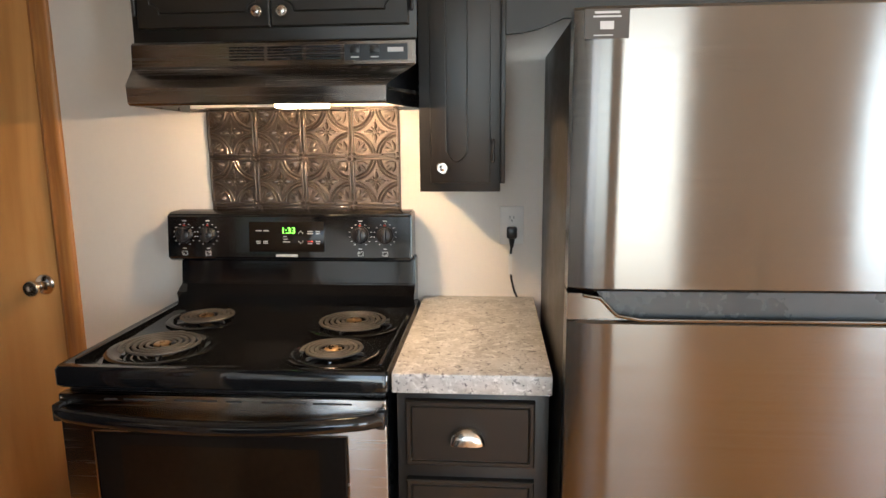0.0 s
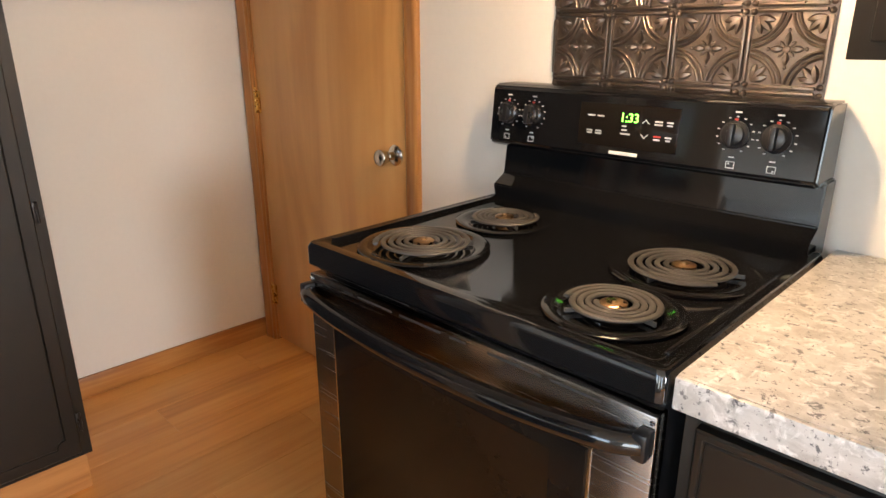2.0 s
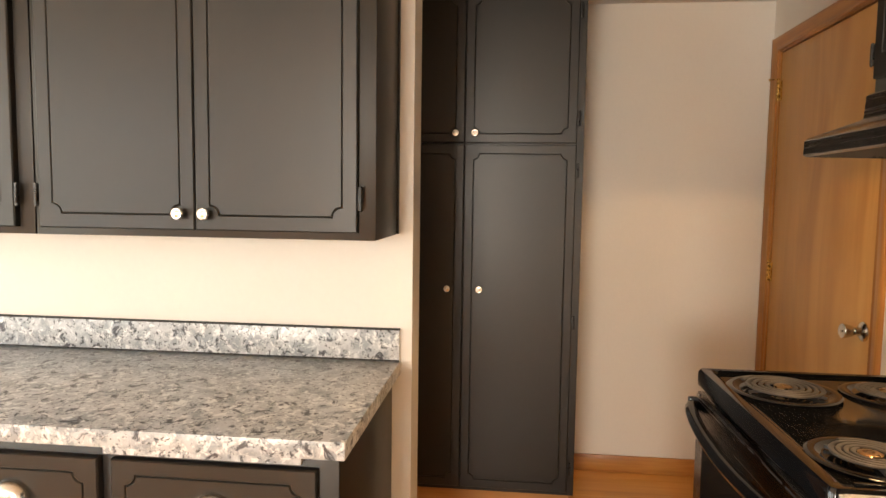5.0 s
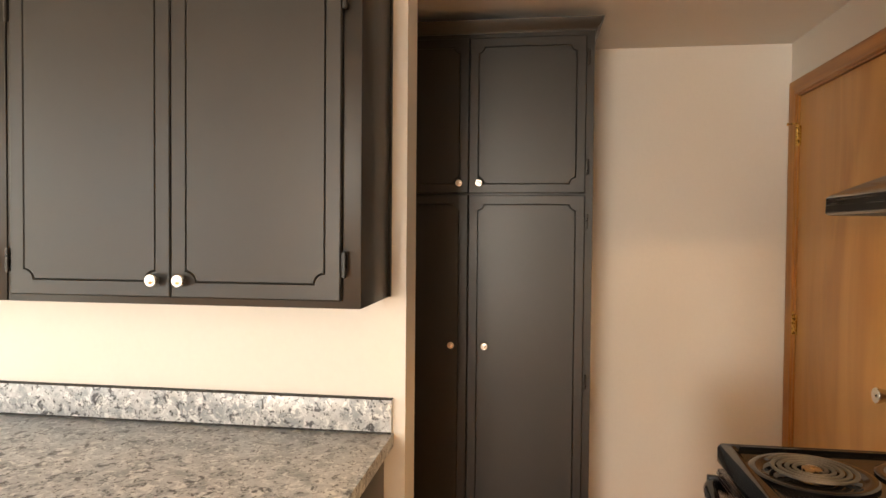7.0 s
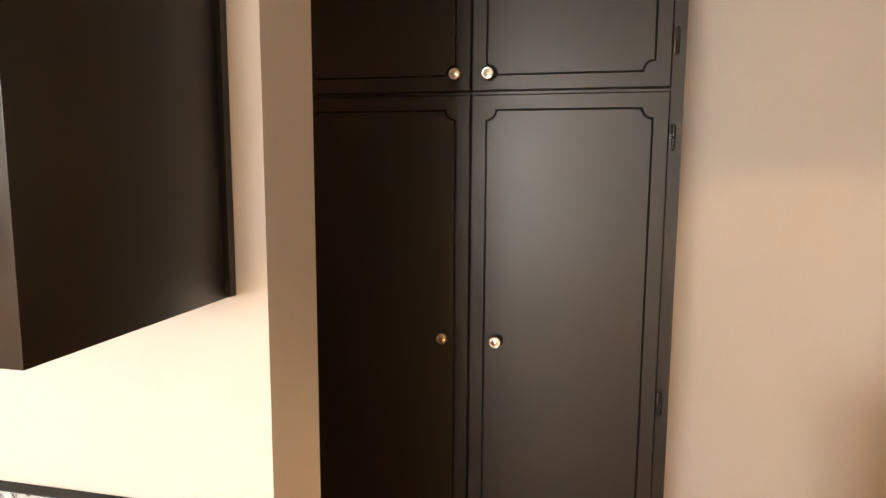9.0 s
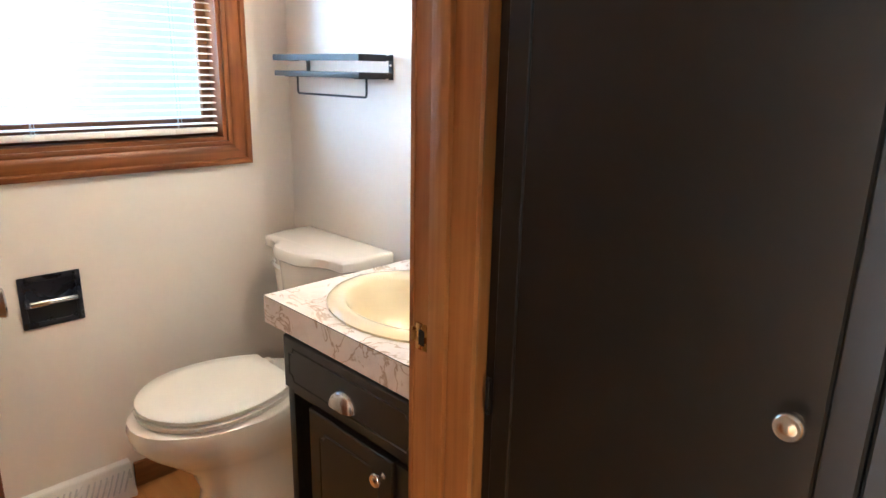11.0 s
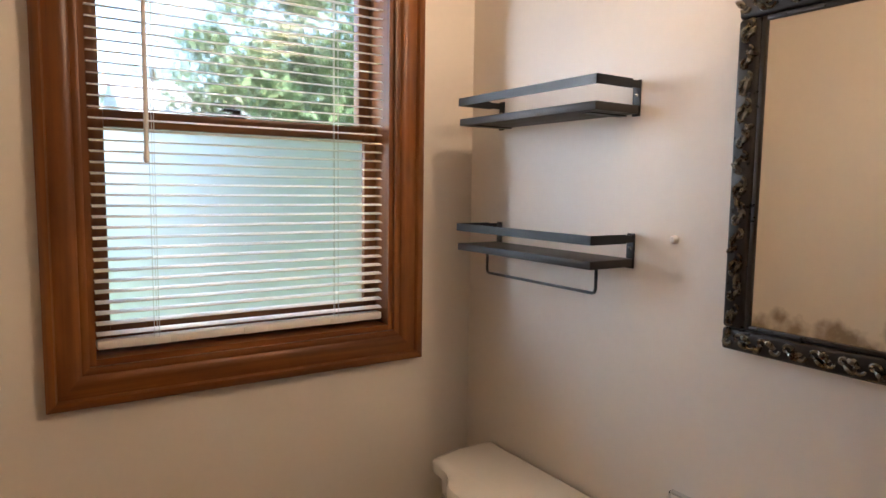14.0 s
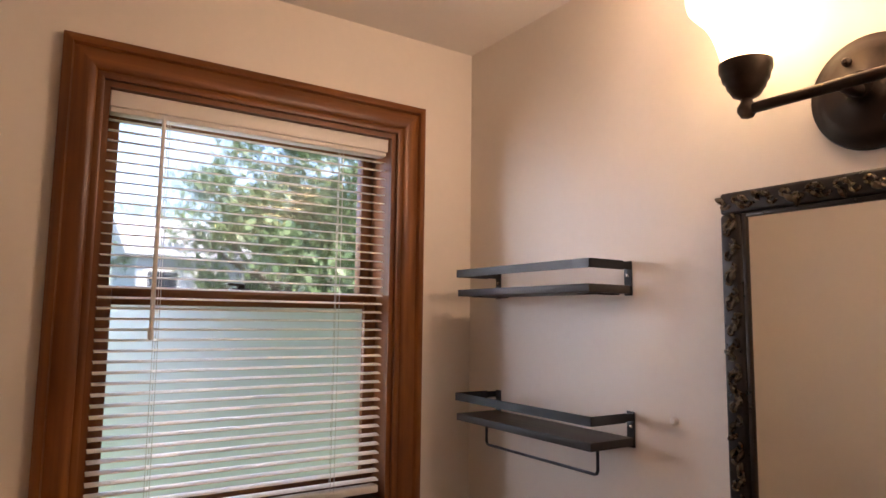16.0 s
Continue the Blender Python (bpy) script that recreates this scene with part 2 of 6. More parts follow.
NAVY = mat("dark_holder", (0.012, 0.014, 0.022), 0.30, 0.2, var=0.2, scale=20)
IRON = mat("black_iron", (0.014, 0.015, 0.017), 0.38, 0.3, var=0.2, scale=30)
CHARRED = wood("charred_board", (0.010, 0.008, 0.007), (0.020, 0.016, 0.014), (0.036, 0.030, 0.026), "y", 0.45)
ORNATE = mat("frame_ground", (0.014, 0.011, 0.009), 0.34, 0.2, var=0.4, scale=55, bump=0.15, bscale=120, fine=140)
# relief paler than the ground: glints on the dark carving put into colour
CARVED = mat("carved_glints", (0.135, 0.112, 0.080), 0.26, 0.9, var=0.45, scale=45, bump=0.1, bscale=200, fine=140)
ORB = mat("oiled_bronze", (0.030, 0.020, 0.014), 0.36, 0.7, var=0.35, scale=22)
BLIND = mat("blind_slat", (0.80, 0.78, 0.74), 0.38, var=0.03)
LEDGREEN = glow("display_green", (0.22, 1.0, 0.06), 1.1)
HOODGLOW = glow("hood_lens", (1.0, 0.75, 0.42), 5.0)
SHADE = bpy.data.materials.new("alabaster_shade")
SHADE.use_nodes = True
sb = SHADE.node_tree.nodes["Principled BSDF"]
sb.inputs["Base Color"].default_value = (1.0, 0.90, 0.70, 1)
sb.inputs["Roughness"].default_value = 0.45
sb.inputs["Transmission Weight"].default_value = 0.25
sb.inputs["Emission Color"].default_value = (1.0, 0.78, 0.46, 1)
sb.inputs["Emission Strength"].default_value = 0.9
CLEAR = glassy("clear_glass", (0.97, 0.98, 0.98), 0.05)
FROST = glassy("frosted_glass", (0.85, 0.92, 1.0), 0.42)
MIRROR = bpy.data.materials.new("old_mirror")
MIRROR.use_nodes = True
mt = MIRROR.node_tree
mb = mt.nodes["Principled BSDF"]
mb.inputs["Metallic"].default_value = 1.0
mb.inputs["Roughness"].default_value = 0.02
mco = mt.nodes.new("ShaderNodeTexCoord")
mno = mt.nodes.new("ShaderNodeTexNoise")
mno.inputs["Scale"].default_value, mno.inputs["Detail"].default_value = 26, 6
mt.links.new(mco.outputs["Object"], mno.inputs[0])
msep = mt.nodes.new("ShaderNodeSeparateXYZ")
mt.links.new(mco.outputs["Object"], msep.inputs[0])
mz = mt.nodes.new("ShaderNodeMapRange")          # silvering lost along the lower edge
mz.inputs["From Min"].default_value, mz.inputs["From Max"].default_value = 1.235, 1.295
mz.inputs["To Min"].default_value, mz.inputs["To Max"].default_value = 0.22, -0.25
mt.links.new(msep.outputs[2], mz.inputs[0])
mad = mt.nodes.new("ShaderNodeMath")
mt.links.new(mno.outputs[0], mad.inputs[0])
mt.links.new(mz.outputs[0], mad.inputs[1])
mrp = mt.nodes.new("ShaderNodeValToRGB")
mrp.color_ramp.elements[0].position, mrp.color_ramp.elements[1].position = 0.50, 0.74
mrp.color_ramp.elements[0].color, mrp.color_ramp.elements[1].color = (0.86, 0.84, 0.80, 1), (0.34, 0.30, 0.25, 1)
mt.links.new(mad.outputs[0], mrp.inputs[0])
mt.links.new(mrp.outputs[0], mb.inputs["Base Color"])
# gold veins over the vanity laminate
vt = MARBLE.node_tree
vb = vt.nodes["Principled BSDF"]
vsrc = vb.inputs["Base Color"].links[0].from_socket
vco = vt.nodes.new("ShaderNodeTexCoord")
vno = vt.nodes.new("ShaderNodeTexNoise")
vno.inputs["Scale"].default_value, vno.inputs["Detail"].default_value, vno.inputs["Distortion"].default_value = 9, 5, 1.6
vt.links.new(vco.outputs["Object"], vno.inputs[0])
vm = vt.nodes.new("ShaderNodeMath")
vm.operation = 'SUBTRACT'
vm.inputs[1].default_value = 0.5
vt.links.new(vno.outputs[0], vm.inputs[0])
va = vt.nodes.new("ShaderNodeMath")
va.operation = 'ABSOLUTE'
vt.links.new(vm.outputs[0], va.inputs[0])
vr = vt.nodes.new("ShaderNodeMapRange")
vr.inputs["From Min"].default_value, vr.inputs["From Max"].default_value = 0.004, 0.022
vr.inputs["To Min"].default_value, vr.inputs["To Max"].default_value = 0.8, 0.0
vt.links.new(va.outputs[0], vr.inputs[0])
vx = vt.nodes.new("ShaderNodeMix")
vx.data_type = 'RGBA'
vt.links.new(vr.outputs[0], vx.inputs["Factor"])
vt.links.new(vsrc, vx.inputs[6])
vx.inputs[7].default_value = (0.36, 0.24, 0.12, 1)
vt.links.new(vx.outputs[2], vb.inputs["Base Color"])


# ---------------------------------------------------------------- mesh helpers
def bx(x0, x1, y0, y1, z0, z1, bev=0.0, seg=2):
    bm = bmesh.new()
    bmesh.ops.create_cube(bm, size=1.0, matrix=Matrix.Translation(((x0 + x1) / 2, (y0 + y1) / 2, (z0 + z1) / 2))
                          @ Matrix.Diagonal((x1 - x0, y1 - y0, z1 - z0, 1)))
    if bev:
        bmesh.ops.bevel(bm, geom=bm.edges[:], offset=bev, segments=seg, affect='EDGES', profile=0.5)
    return bm


def moved(bm, m):
    bmesh.ops.transform(bm, matrix=m, verts=bm.verts[:])
    return bm


def joined(*bms):
    out = bms[0]
    for b in bms[1:]:
        me = bpy.data.meshes.new("tmp")
        b.to_mesh(me)
        b.free()
        out.from_mesh(me)
        bpy.data.meshes.remove(me)
    return out


def prism(pts, axis, a, b, bev=0.0, seg=2):
    """Polygon pts extruded along an axis from a to b; pts hold the other two coordinates in x, y, z order."""
    bm = bmesh.new()

    def at(p, c):
        q = list(p)
        q.insert("xyz".index(axis), c)
        return q
    lo = [bm.verts.new(at(p, a)) for p in pts]
    hi = [bm.verts.new(at(p, b)) for p in pts]
    n = len(pts)
    bm.faces.new(lo)
    bm.faces.new(hi)
    for i in range(n):
        bm.faces.new((lo[i], lo[(i + 1) % n], hi[(i + 1) % n], hi[i]))
    bmesh.ops.recalc_face_normals(bm, faces=bm.faces[:])
    if bev:
        bmesh.ops.bevel(bm, geom=bm.edges[:], offset=bev, segments=seg, affect='EDGES')
    return bm


def loft(rings, close=True, cap=True):
    bm = bmesh.new()
    vs = [[bm.verts.new(p) for p in r] for r in rings]
    n = len(rings[0])
    for a, b in zip(vs, vs[1:]):
        for i in range(n if close else n - 1):
            bm.faces.new((a[i], a[(i + 1) % n], b[(i + 1) % n], b[i]))
    if cap:
        bm.faces.new(vs[0])
        bm.faces.new(vs[-1])
    bmesh.ops.recalc_face_normals(bm, faces=bm.faces[:])
    return bm


def lathe(prof, n=28, cap=True):
    """Profile of (radius, height) turned about z."""
    return loft([[(r * math.cos(2 * math.pi * i / n), r * math.sin(2 * math.pi * i / n), z) for i in range(n)] for r, z in prof], True, cap)


def tube(pts, r, n=8, closed=False, flat=1.0):
    pts = [Vector(p) for p in pts]
    rings = []
    up = Vector((0, 0, 1))
    for i, p in enumerate(pts):
        d = (pts[min(i + 1, len(pts) - 1)] - pts[max(i - 1, 0)]).normalized()
        s = d.cross(up)
        s = s.normalized() if s.length > 1e-3 else Vector((1, 0, 0))
        u = s.cross(d).normalized()
        rings.append([p + s * r * math.cos(2 * math.pi * k / n) + u * r * flat * math.sin(2 * math.pi * k / n) for k in range(n)])
    return loft(rings)


def smooth(me, angle=40):
    for p in me.polygons:
        p.use_smooth = True
    me.set_sharp_from_angle(angle=radians(angle))


def part(name, bm, material, parent=None, label="", soft=True):
    me = bpy.data.meshes.new(name)
    bm.to_mesh(me)
    bm.free()
    me.materials.append(material)
    if soft:
        smooth(me)
    ob = new(name, me)
    if parent is not None:
        ob.parent = parent
    if label:
        ob["label"] = label
    return ob


def thing(name, label, category, at=(0, 0, 0), group=""):
    """An Empty at a thing's base; its parts are written in world metres and hung under it."""
    ob = new(name)
    ob.location = at
    ob.empty_display_size = 0.05
    return tagged(ob, label, category, group)


def hang(root, name, bm, material, label="", soft=True, parent=None):
    """A part of root, given in world metres."""
    moved(bm, Matrix.Translation(-root.location))
    return part(name, bm, material, parent or root, label, soft)


def structure(name, bm, material, label, category, soft=False):
    return tagged(part(name, bm, material, None, "", soft), label, category, "", "structure")


def routed(w, h, t, inset=0.045, r=0.035, groove=0.003, wide=0.005, edge=0.003, notch=True):
    """A slab door w by h: front at y=0 facing -y, back at y=t, with one routed line whose corners turn inward."""
    def outline(o):
        x0, x1, z0, z1 = inset + o, w - inset - o, inset + o, h - inset - o
        rr = r - o * 0.2 if notch else 0.002
        pts, outer = [], []
        for cx, cz, a0, X, Z in ((x0, z0, 90, 0, 0), (x1, z0, 180, w, 0), (x1, z1, 270, w, h), (x0, z1, 0, 0, h)):
            m = 6
            for k in range(m + 1):
                a = radians(a0 - 90 * k / m)
                pts.append((cx + rr * math.cos(a), cz + rr * math.sin(a)))
                f = k / m
                first = (X, cz + rr * math.sin(radians(a0))) if a0 in (90, 270) else (cx + rr * math.cos(radians(a0)), Z)
                last = (cx + rr * math.cos(radians(a0 - 90)), Z) if a0 in (90, 270) else (X, cz + rr * math.sin(radians(a0 - 90)))
                if f <= 0.5:
                    outer.append((first[0] + (X - first[0]) * f * 2, first[1] + (Z - first[1]) * f * 2))
                else:
                    outer.append((X + (last[0] - X) * (f - 0.5) * 2, Z + (last[1] - Z) * (f - 0.5) * 2))
        return pts, outer
    a, outer = outline(0)
    b, _ = outline(wide / 2)
    c, _ = outline(wide)
    bm = bmesh.new()

    def ring(p, y):
        return [bm.verts.new((x, y, z)) for x, z in p]
    inner_outer = [(min(max(x, edge), w - edge), min(max(z, edge), h - edge)) for x, z in outer]
    rings = [ring(outer, t), ring(outer, edge), ring(inner_outer, 0), ring(a, 0), ring(b, groove), ring(c, 0)]
    n = len(a)
    for p, q in zip(rings, rings[1:]):
        for i in range(n):
            j = (i + 1) % n
            bm.faces.new((p[i], p[j], q[j], q[i]))
    bm.faces.new(rings[-1])
    bm.faces.new(rings[0])
    bmesh.ops.recalc_face_normals(bm, faces=bm.faces[:])
    return bm


def facing(x, y, z, rz):
    """Pose of a front written facing -y, turned about z."""
    return pose(x, y, z, 0, 0, rz)


def knob_bm(r=0.016, long=0.026):
    """Round knob along -y from its base at the origin."""
    return moved(lathe([(0.0085, 0), (0.0065, 0.004), (0.006, long * 0.45), (r * 0.75, long * 0.55), (r, long * 0.72), (r * 0.97, long * 0.85),
                        (r * 0.80, long * 0.95), (r * 0.55, long * 0.93), (r * 0.30, long)], 20), pose(0, 0, 0, 90))


def cup_pull_bm(w=0.085, h=0.038, d=0.026):
    """Half-dome bin pull on the plane y=0, bulging to -y, open below."""
    rings = []
    for i in range(9):
        v = math.pi / 2 * i / 8
        rings.append([(w / 2 * math.cos(u) * (math.cos(v) ** 0.5 if v < 1.5 else 0.05), -d * math.sin(v) - 0.001,
                       (h * math.sin(u) if True else 0) * (math.cos(v) ** 0.7 if v < 1.5 else 0.05)) for u in [math.pi * k / 16 for k in range(17)]])
    bm = loft(rings, False, False)
    bmesh.ops.solidify(bm, geom=bm.faces[:], thickness=0.0018)
    return bm


def hinge_bm(h=0.055):
    """Surface-mounted cabinet hinge on the plane y=0 facing -y."""
    return joined(bx(-0.006, 0.006, -0.004, 0.0, -h / 2, h / 2, 0.001),
                  moved(lathe([(0.0045, -h * 0.42), (0.0045, h * 0.42)], 10), pose(0.002, -0.006, 0)),
                  moved(lathe([(0.001, -0.005), (0.004, -0.002), (0.004, 0.002), (0.001, 0.005)], 8), pose(0.002, -0.006, h * 0.46)),
                  moved(lathe([(0.001, -0.005), (0.004, -0.002), (0.004, 0.002), (0.001, 0.005)], 8), pose(0.002, -0.006, -h * 0.46)))


def written(text, size, material, m, parent, name="lettering"):
    cu = bpy.data.curves.new(name, 'FONT')
    cu.body, cu.size, cu.extrude, cu.align_x, cu.align_y = text, size, 0.0004, 'CENTER', 'CENTER'
    tmp = bpy.data.objects.new("tmp", cu)
    me = bpy.data.meshes.new_from_object(tmp)
    bpy.data.objects.remove(tmp)
    bpy.data.curves.remove(cu)
    me.name = name
    me.materials.clear()
    me.materials.append(material)
    me.transform(m)
    ob = new(name, me)
    ob.parent = parent
    return ob


# ---------------------------------------------------------------- the shell: kitchen, hall and bathroom
NY, WX, CZ = 2.15, -2.40, 2.315            # kitchen's north wall, hall's west wall, ceiling
BS, BW, BC = -1.15, -2.37, 2.272            # bathroom's south wall, west wall, ceiling
PX0, PX1, PE = -1.06, -0.925, 0.667        # partition between bathroom and kitchen, and its free end
DY0, DY1 = 0.12, 0.24                      # wall with the bathroom door
JW, JE, DTOP = -1.80, -1.19, 2.05          # bathroom door opening
EX, SY = 5.50, -2.20                       # kitchen's east and south walls

structure("floor", joined(bx(PX0, 5.60, -2.31, 2.26, -0.12, -0.011), bx(-2.51, PX0, -1.29, 2.26, -0.12, -0.011)), KICK, "subfloor under orange-brown wood laminate planks", "floor")
structure("ceiling", bx(-2.55, 5.65, 0.24, 2.30, CZ, CZ + 0.1), CEIL, "off-white painted ceiling over kitchen and hall", "ceiling")
structure("ceiling_south", bx(PX0, 5.65, -2.35, 0.24, CZ, CZ + 0.1), CEIL, "off-white painted ceiling over the kitchen", "ceiling")
structure("ceiling_bathroom", bx(-2.55, PX0, -1.35, 0.24, BC, BC + 0.1), CEIL, "off-white painted bathroom ceiling", "ceiling")
# north wall with the panel door's opening
DXL, DXR, DT = -2.325, -1.415, 2.075
structure("wall_north", joined(bx(DXR, 5.65, NY, NY + 0.12, 0, CZ), bx(-2.55, DXL, NY, NY + 0.12, 0, CZ), bx(DXL, DXR, NY, NY + 0.12, DT, CZ)),
          WALL, "cream-white painted wall behind the stove", "wall")
structure("wall_west", bx(-2.52, WX, DY1, NY, 0, CZ), WALL, "cream painted hall wall beside the tall cabinet", "wall")
structure("wall_partition", bx(PX0, PX1, -1.15, PE, 0, CZ), WALL, "white painted partition ending beside the worktop", "wall")
structure("wall_partition_south", bx(PX0, PX1, -2.35, -1.15, 0, CZ), WALL, "white painted partition behind the kitchen worktop", "wall")
structure("wall_bath_door", joined(bx(-2.40, JW - 0.015, DY0, DY1, 0, CZ), bx(JE + 0.015, PX0, DY0, DY1, 0, CZ), bx(JW - 0.015, JE + 0.015, DY0, DY1, DTOP + 0.003, CZ)),
          WALL, "white painted wall around the bathroom door", "wall")
WL, WR, WB, WT = -1.465, -2.138, 1.09, 2.01    # bathroom window opening
structure("wall_bath_west", bx(-2.52, BW, BS - 0.15, DY0, 0, BC), WALL, "white painted bathroom wall with mirror and shelves", "wall")
structure("wall_bath_south", joined(bx(-2.37, WR, BS - 0.15, BS, 0, BC), bx(WL, PX0, BS - 0.15, BS, 0, BC), bx(WR, WL, BS - 0.15, BS, 0, WB),
                                    bx(WR, WL, BS - 0.15, BS, WT, BC)), WALL, "cream painted bathroom wall around the window", "wall")
# unseen sides that close the kitchen; opening x -0.76..0.20 and the east one are added
structure("wall_south", joined(*[bx(x0, x1, SY - 0.12, SY, z0, z1) for x0, x1, z0, z1 in (
    (PX1, -0.76, 0, CZ), (-0.76, 0.20, 0, 0.79), (-0.76, 0.20, 2.11, CZ), (0.20, 0.70, 0, CZ), (0.70, 1.34, 0, 0.34), (0.70, 1.34, 2.16, CZ),
    (1.34, 2.65, 0, CZ), (2.65, 3.35, 0, 0.34), (2.65, 3.35, 2.16, CZ), (3.35, EX + 0.12, 0, CZ))]), WALL, "unseen cream painted kitchen wall with two windows and an opening added for a lamp", "wall")
structure("wall_east", joined(bx(EX, EX + 0.12, SY, -0.65, 0, CZ), bx(EX, EX + 0.12, 0.45, NY, 0, CZ), bx(EX, EX + 0.12, -0.65, 0.45, 0, 0.87), bx(EX, EX + 0.12, -0.65, 0.45, 2.03, CZ)),
          WALL, "unseen cream painted kitchen wall with an opening added for a lamp", "wall")
# wooden skirting
structure("baseboard", bx(WX, WX + 0.013, 1.24, NY, 0, 0.086, 0.003), OAKTRIM_Y, "orange-brown wooden skirting board along the hall wall", "baseboard", True)
structure("baseboard_north", bx(-1.37, -0.99, NY - 0.013, NY, 0, 0.086, 0.003), OAKTRIM_X, "orange-brown wooden skirting board beside the stove", "baseboard", True)
structure("baseboard_bath", bx(BW, -1.735, BS, BS + 0.013, 0, 0.086, 0.003), OAKTRIM_X, "dark wooden skirting board below the bathroom window", "baseboard", True)
structure("baseboard_bath_west", bx(BW, BW + 0.013, BS + 0.013, -0.43, 0, 0.086, 0.003), OAKTRIM_Y, "wooden skirting board behind the toilet", "baseboard", True)


def casing_bm(w, t):
    """Profile of a moulded casing, width across x, thickness to -y."""
    return [(0, 0), (0, -t * 0.55), (w * 0.10, -t * 0.75), (w * 0.20, -t * 0.62), (w * 0.28, -t * 0.60), (w * 0.45, -t * 0.80), (w * 0.75, -t), (w * 0.95, -t), (w, -t * 0.85), (w, 0)]


def mitred_frame(x0, x1, z0, z1, w, t, m, sides="LRTB", prof=None):
    """Moulded frame round the opening x0..x1, z0..z1 on the plane y=0 facing -y; one bmesh a side, mitred."""
    out = []
    prof = prof or casing_bm(w, t)

    def side(a, b, c, d):
        rings = []
        for (inner, outer) in ((a, b), (c, d)):
            rings.append([(inner[0] + (outer[0] - inner[0]) * p / w, y, inner[1] + (outer[1] - inner[1]) * p / w) for p, y in prof])
        return moved(loft(rings), m)
    lb = z0 - w if "B" in sides else z0
    if "L" in sides:
        out.append(("z", side((x0, z0), (x0 - w, lb), (x0, z1), (x0 - w, z1 + w))))
    if "R" in sides:
        out.append(("z", side((x1, z0), (x1 + w, lb), (x1, z1), (x1 + w, z1 + w))))
    if "T" in sides:
        out.append(("x", side((x0, z1), (x0 - w, z1 + w), (x1, z1), (x1 + w, z1 + w))))
    if "B" in sides:
        out.append(("x", side((x0, z0), (x0 - w, z0 - w), (x1, z0), (x1 + w, z0 - w))))
    return out


def door_knob(root, base, way, m=NICKEL):
    """Rosette and flared knob on a door; base in world metres, pose turned so that local z points out."""
    turn = pose(*base) @ way
    ros = hang(root, "rosette", moved(lathe([(0.034, 0), (0.034, 0.004), (0.028, 0.009), (0.014, 0.012), (0.012, 0.03)], 28), turn), m)
    hang(root, "door_knob", moved(lathe([(0.011, 0.012), (0.011, 0.030), (0.018, 0.038), (0.021, 0.050), (0.025, 0.064), (0.0265, 0.070), (0.024, 0.073), (0.008, 0.071), (0.004, 0.073)], 28), turn), m,
         "brushed metal knob, flared towards its face")
    return ros


# panel door in the north wall
north_door = tagged(thing("door_1", "closed flush maple-veneer door with brushed metal knob", "door", (-1.87, NY + 0.03, 0)), kind="structure")
hang(north_door, "door_leaf", bx(DXL + 0.017, DXR - 0.017, NY + 0.006, NY + 0.041, 0.012, DT - 0.018, 0.002), MAPLE)
for k, bm in enumerate((bx(DXL, DXL + 0.015, NY - 0.002, NY + 0.12, 0, DT), bx(DXR - 0.015, DXR, NY - 0.002, NY + 0.12, 0, DT), bx(DXL + 0.015, DXR - 0.015, NY - 0.002, NY + 0.12, DT - 0.015, DT))):
    hang(north_door, "jamb", bm, OAKTRIM if k < 2 else OAKTRIM_X)
for ax, bm in mitred_frame(DXL + 0.006, DXR - 0.006, 0, DT - 0.006, 0.062, 0.016, pose(0, NY, 0), "LRT"):
    hang(north_door, "casing", bm, OAKTRIM if ax == "z" else OAKTRIM_X)
door_knob(north_door, (-1.484, NY + 0.006, 0.935), pose(0, 0, 0, 90))
for hz in (1.885, 1.05, 0.22):
    hb = joined(moved(lathe([(0.0065, -0.045), (0.0065, 0.045)], 12), pose(DXL + 0.013, NY - 0.004, hz)),
                bx(DXL + 0.014, DXL + 0.034, NY + 0.001, NY + 0.0055, hz - 0.044, hz + 0.044),
                moved(lathe([(0.002, -0.006), (0.006, -0.002), (0.002, 0.006)], 10), pose(DXL + 0.013, NY - 0.004, hz + 0.052)))
    hinge = hang(north_door, "hinge", hb, BRASS, "brass butt hinge")
hang(north_door, "door_stop_pin", moved(lathe([(0.003, 0), (0.003, 0.035), (0.006, 0.036), (0.006, 0.042)], 10), pose(DXL + 0.013, NY - 0.004, 1.94, 90, 0, -40)), BRASS)
# unseen dark sheet added to close the opening behind the door
structure("door_backing", bx(DXL - 0.1, DXR + 0.1, NY + 0.125, NY + 0.14, 0, DT + 0.1), SHADOWED, "dark backing behind the closed door", "wall")

# bathroom door frame and open leaf
bath_door = tagged(thing("door_2", "open wooden bathroom door swung inward beside its frame", "door", (JE, DY0, 0)), kind="structure")
for bm in (bx(JW - 0.015, JW + 0.0, DY0 - 0.002, DY1 + 0.002, 0, DTOP), bx(JE, JE + 0.015, DY0 - 0.002, DY1 + 0.002, 0, DTOP)):
    hang(bath_door, "jamb", bm, OAKTRIM)
hang(bath_door, "head_jamb", bx(JW, JE, DY0 - 0.002, DY1 + 0.002, DTOP - 0.015, DTOP + 0.003), OAKTRIM_X)
for bm in (bx(JW, JW + 0.011, DY0 + 0.042, DY0 + 0.078, 0, DTOP - 0.015, 0.002), bx(JE - 0.011, JE, DY0 + 0.042, DY0 + 0.078, 0, DTOP - 0.015, 0.002)):
    hang(bath_door, "door_stop", bm, OAKTRIM)
for ax, bm in mitred_frame(JW + 0.002, JE - 0.002, 0, DTOP - 0.006, 0.055, 0.016, pose(0, DY1, 0) @ pose(0, 0, 0, 0, 0, 180) @ pose(-(JW + JE), 0, 0), "LRT"):
    hang(bath_door, "casing", bm, OAKTRIM if ax == "z" else OAKTRIM_X)
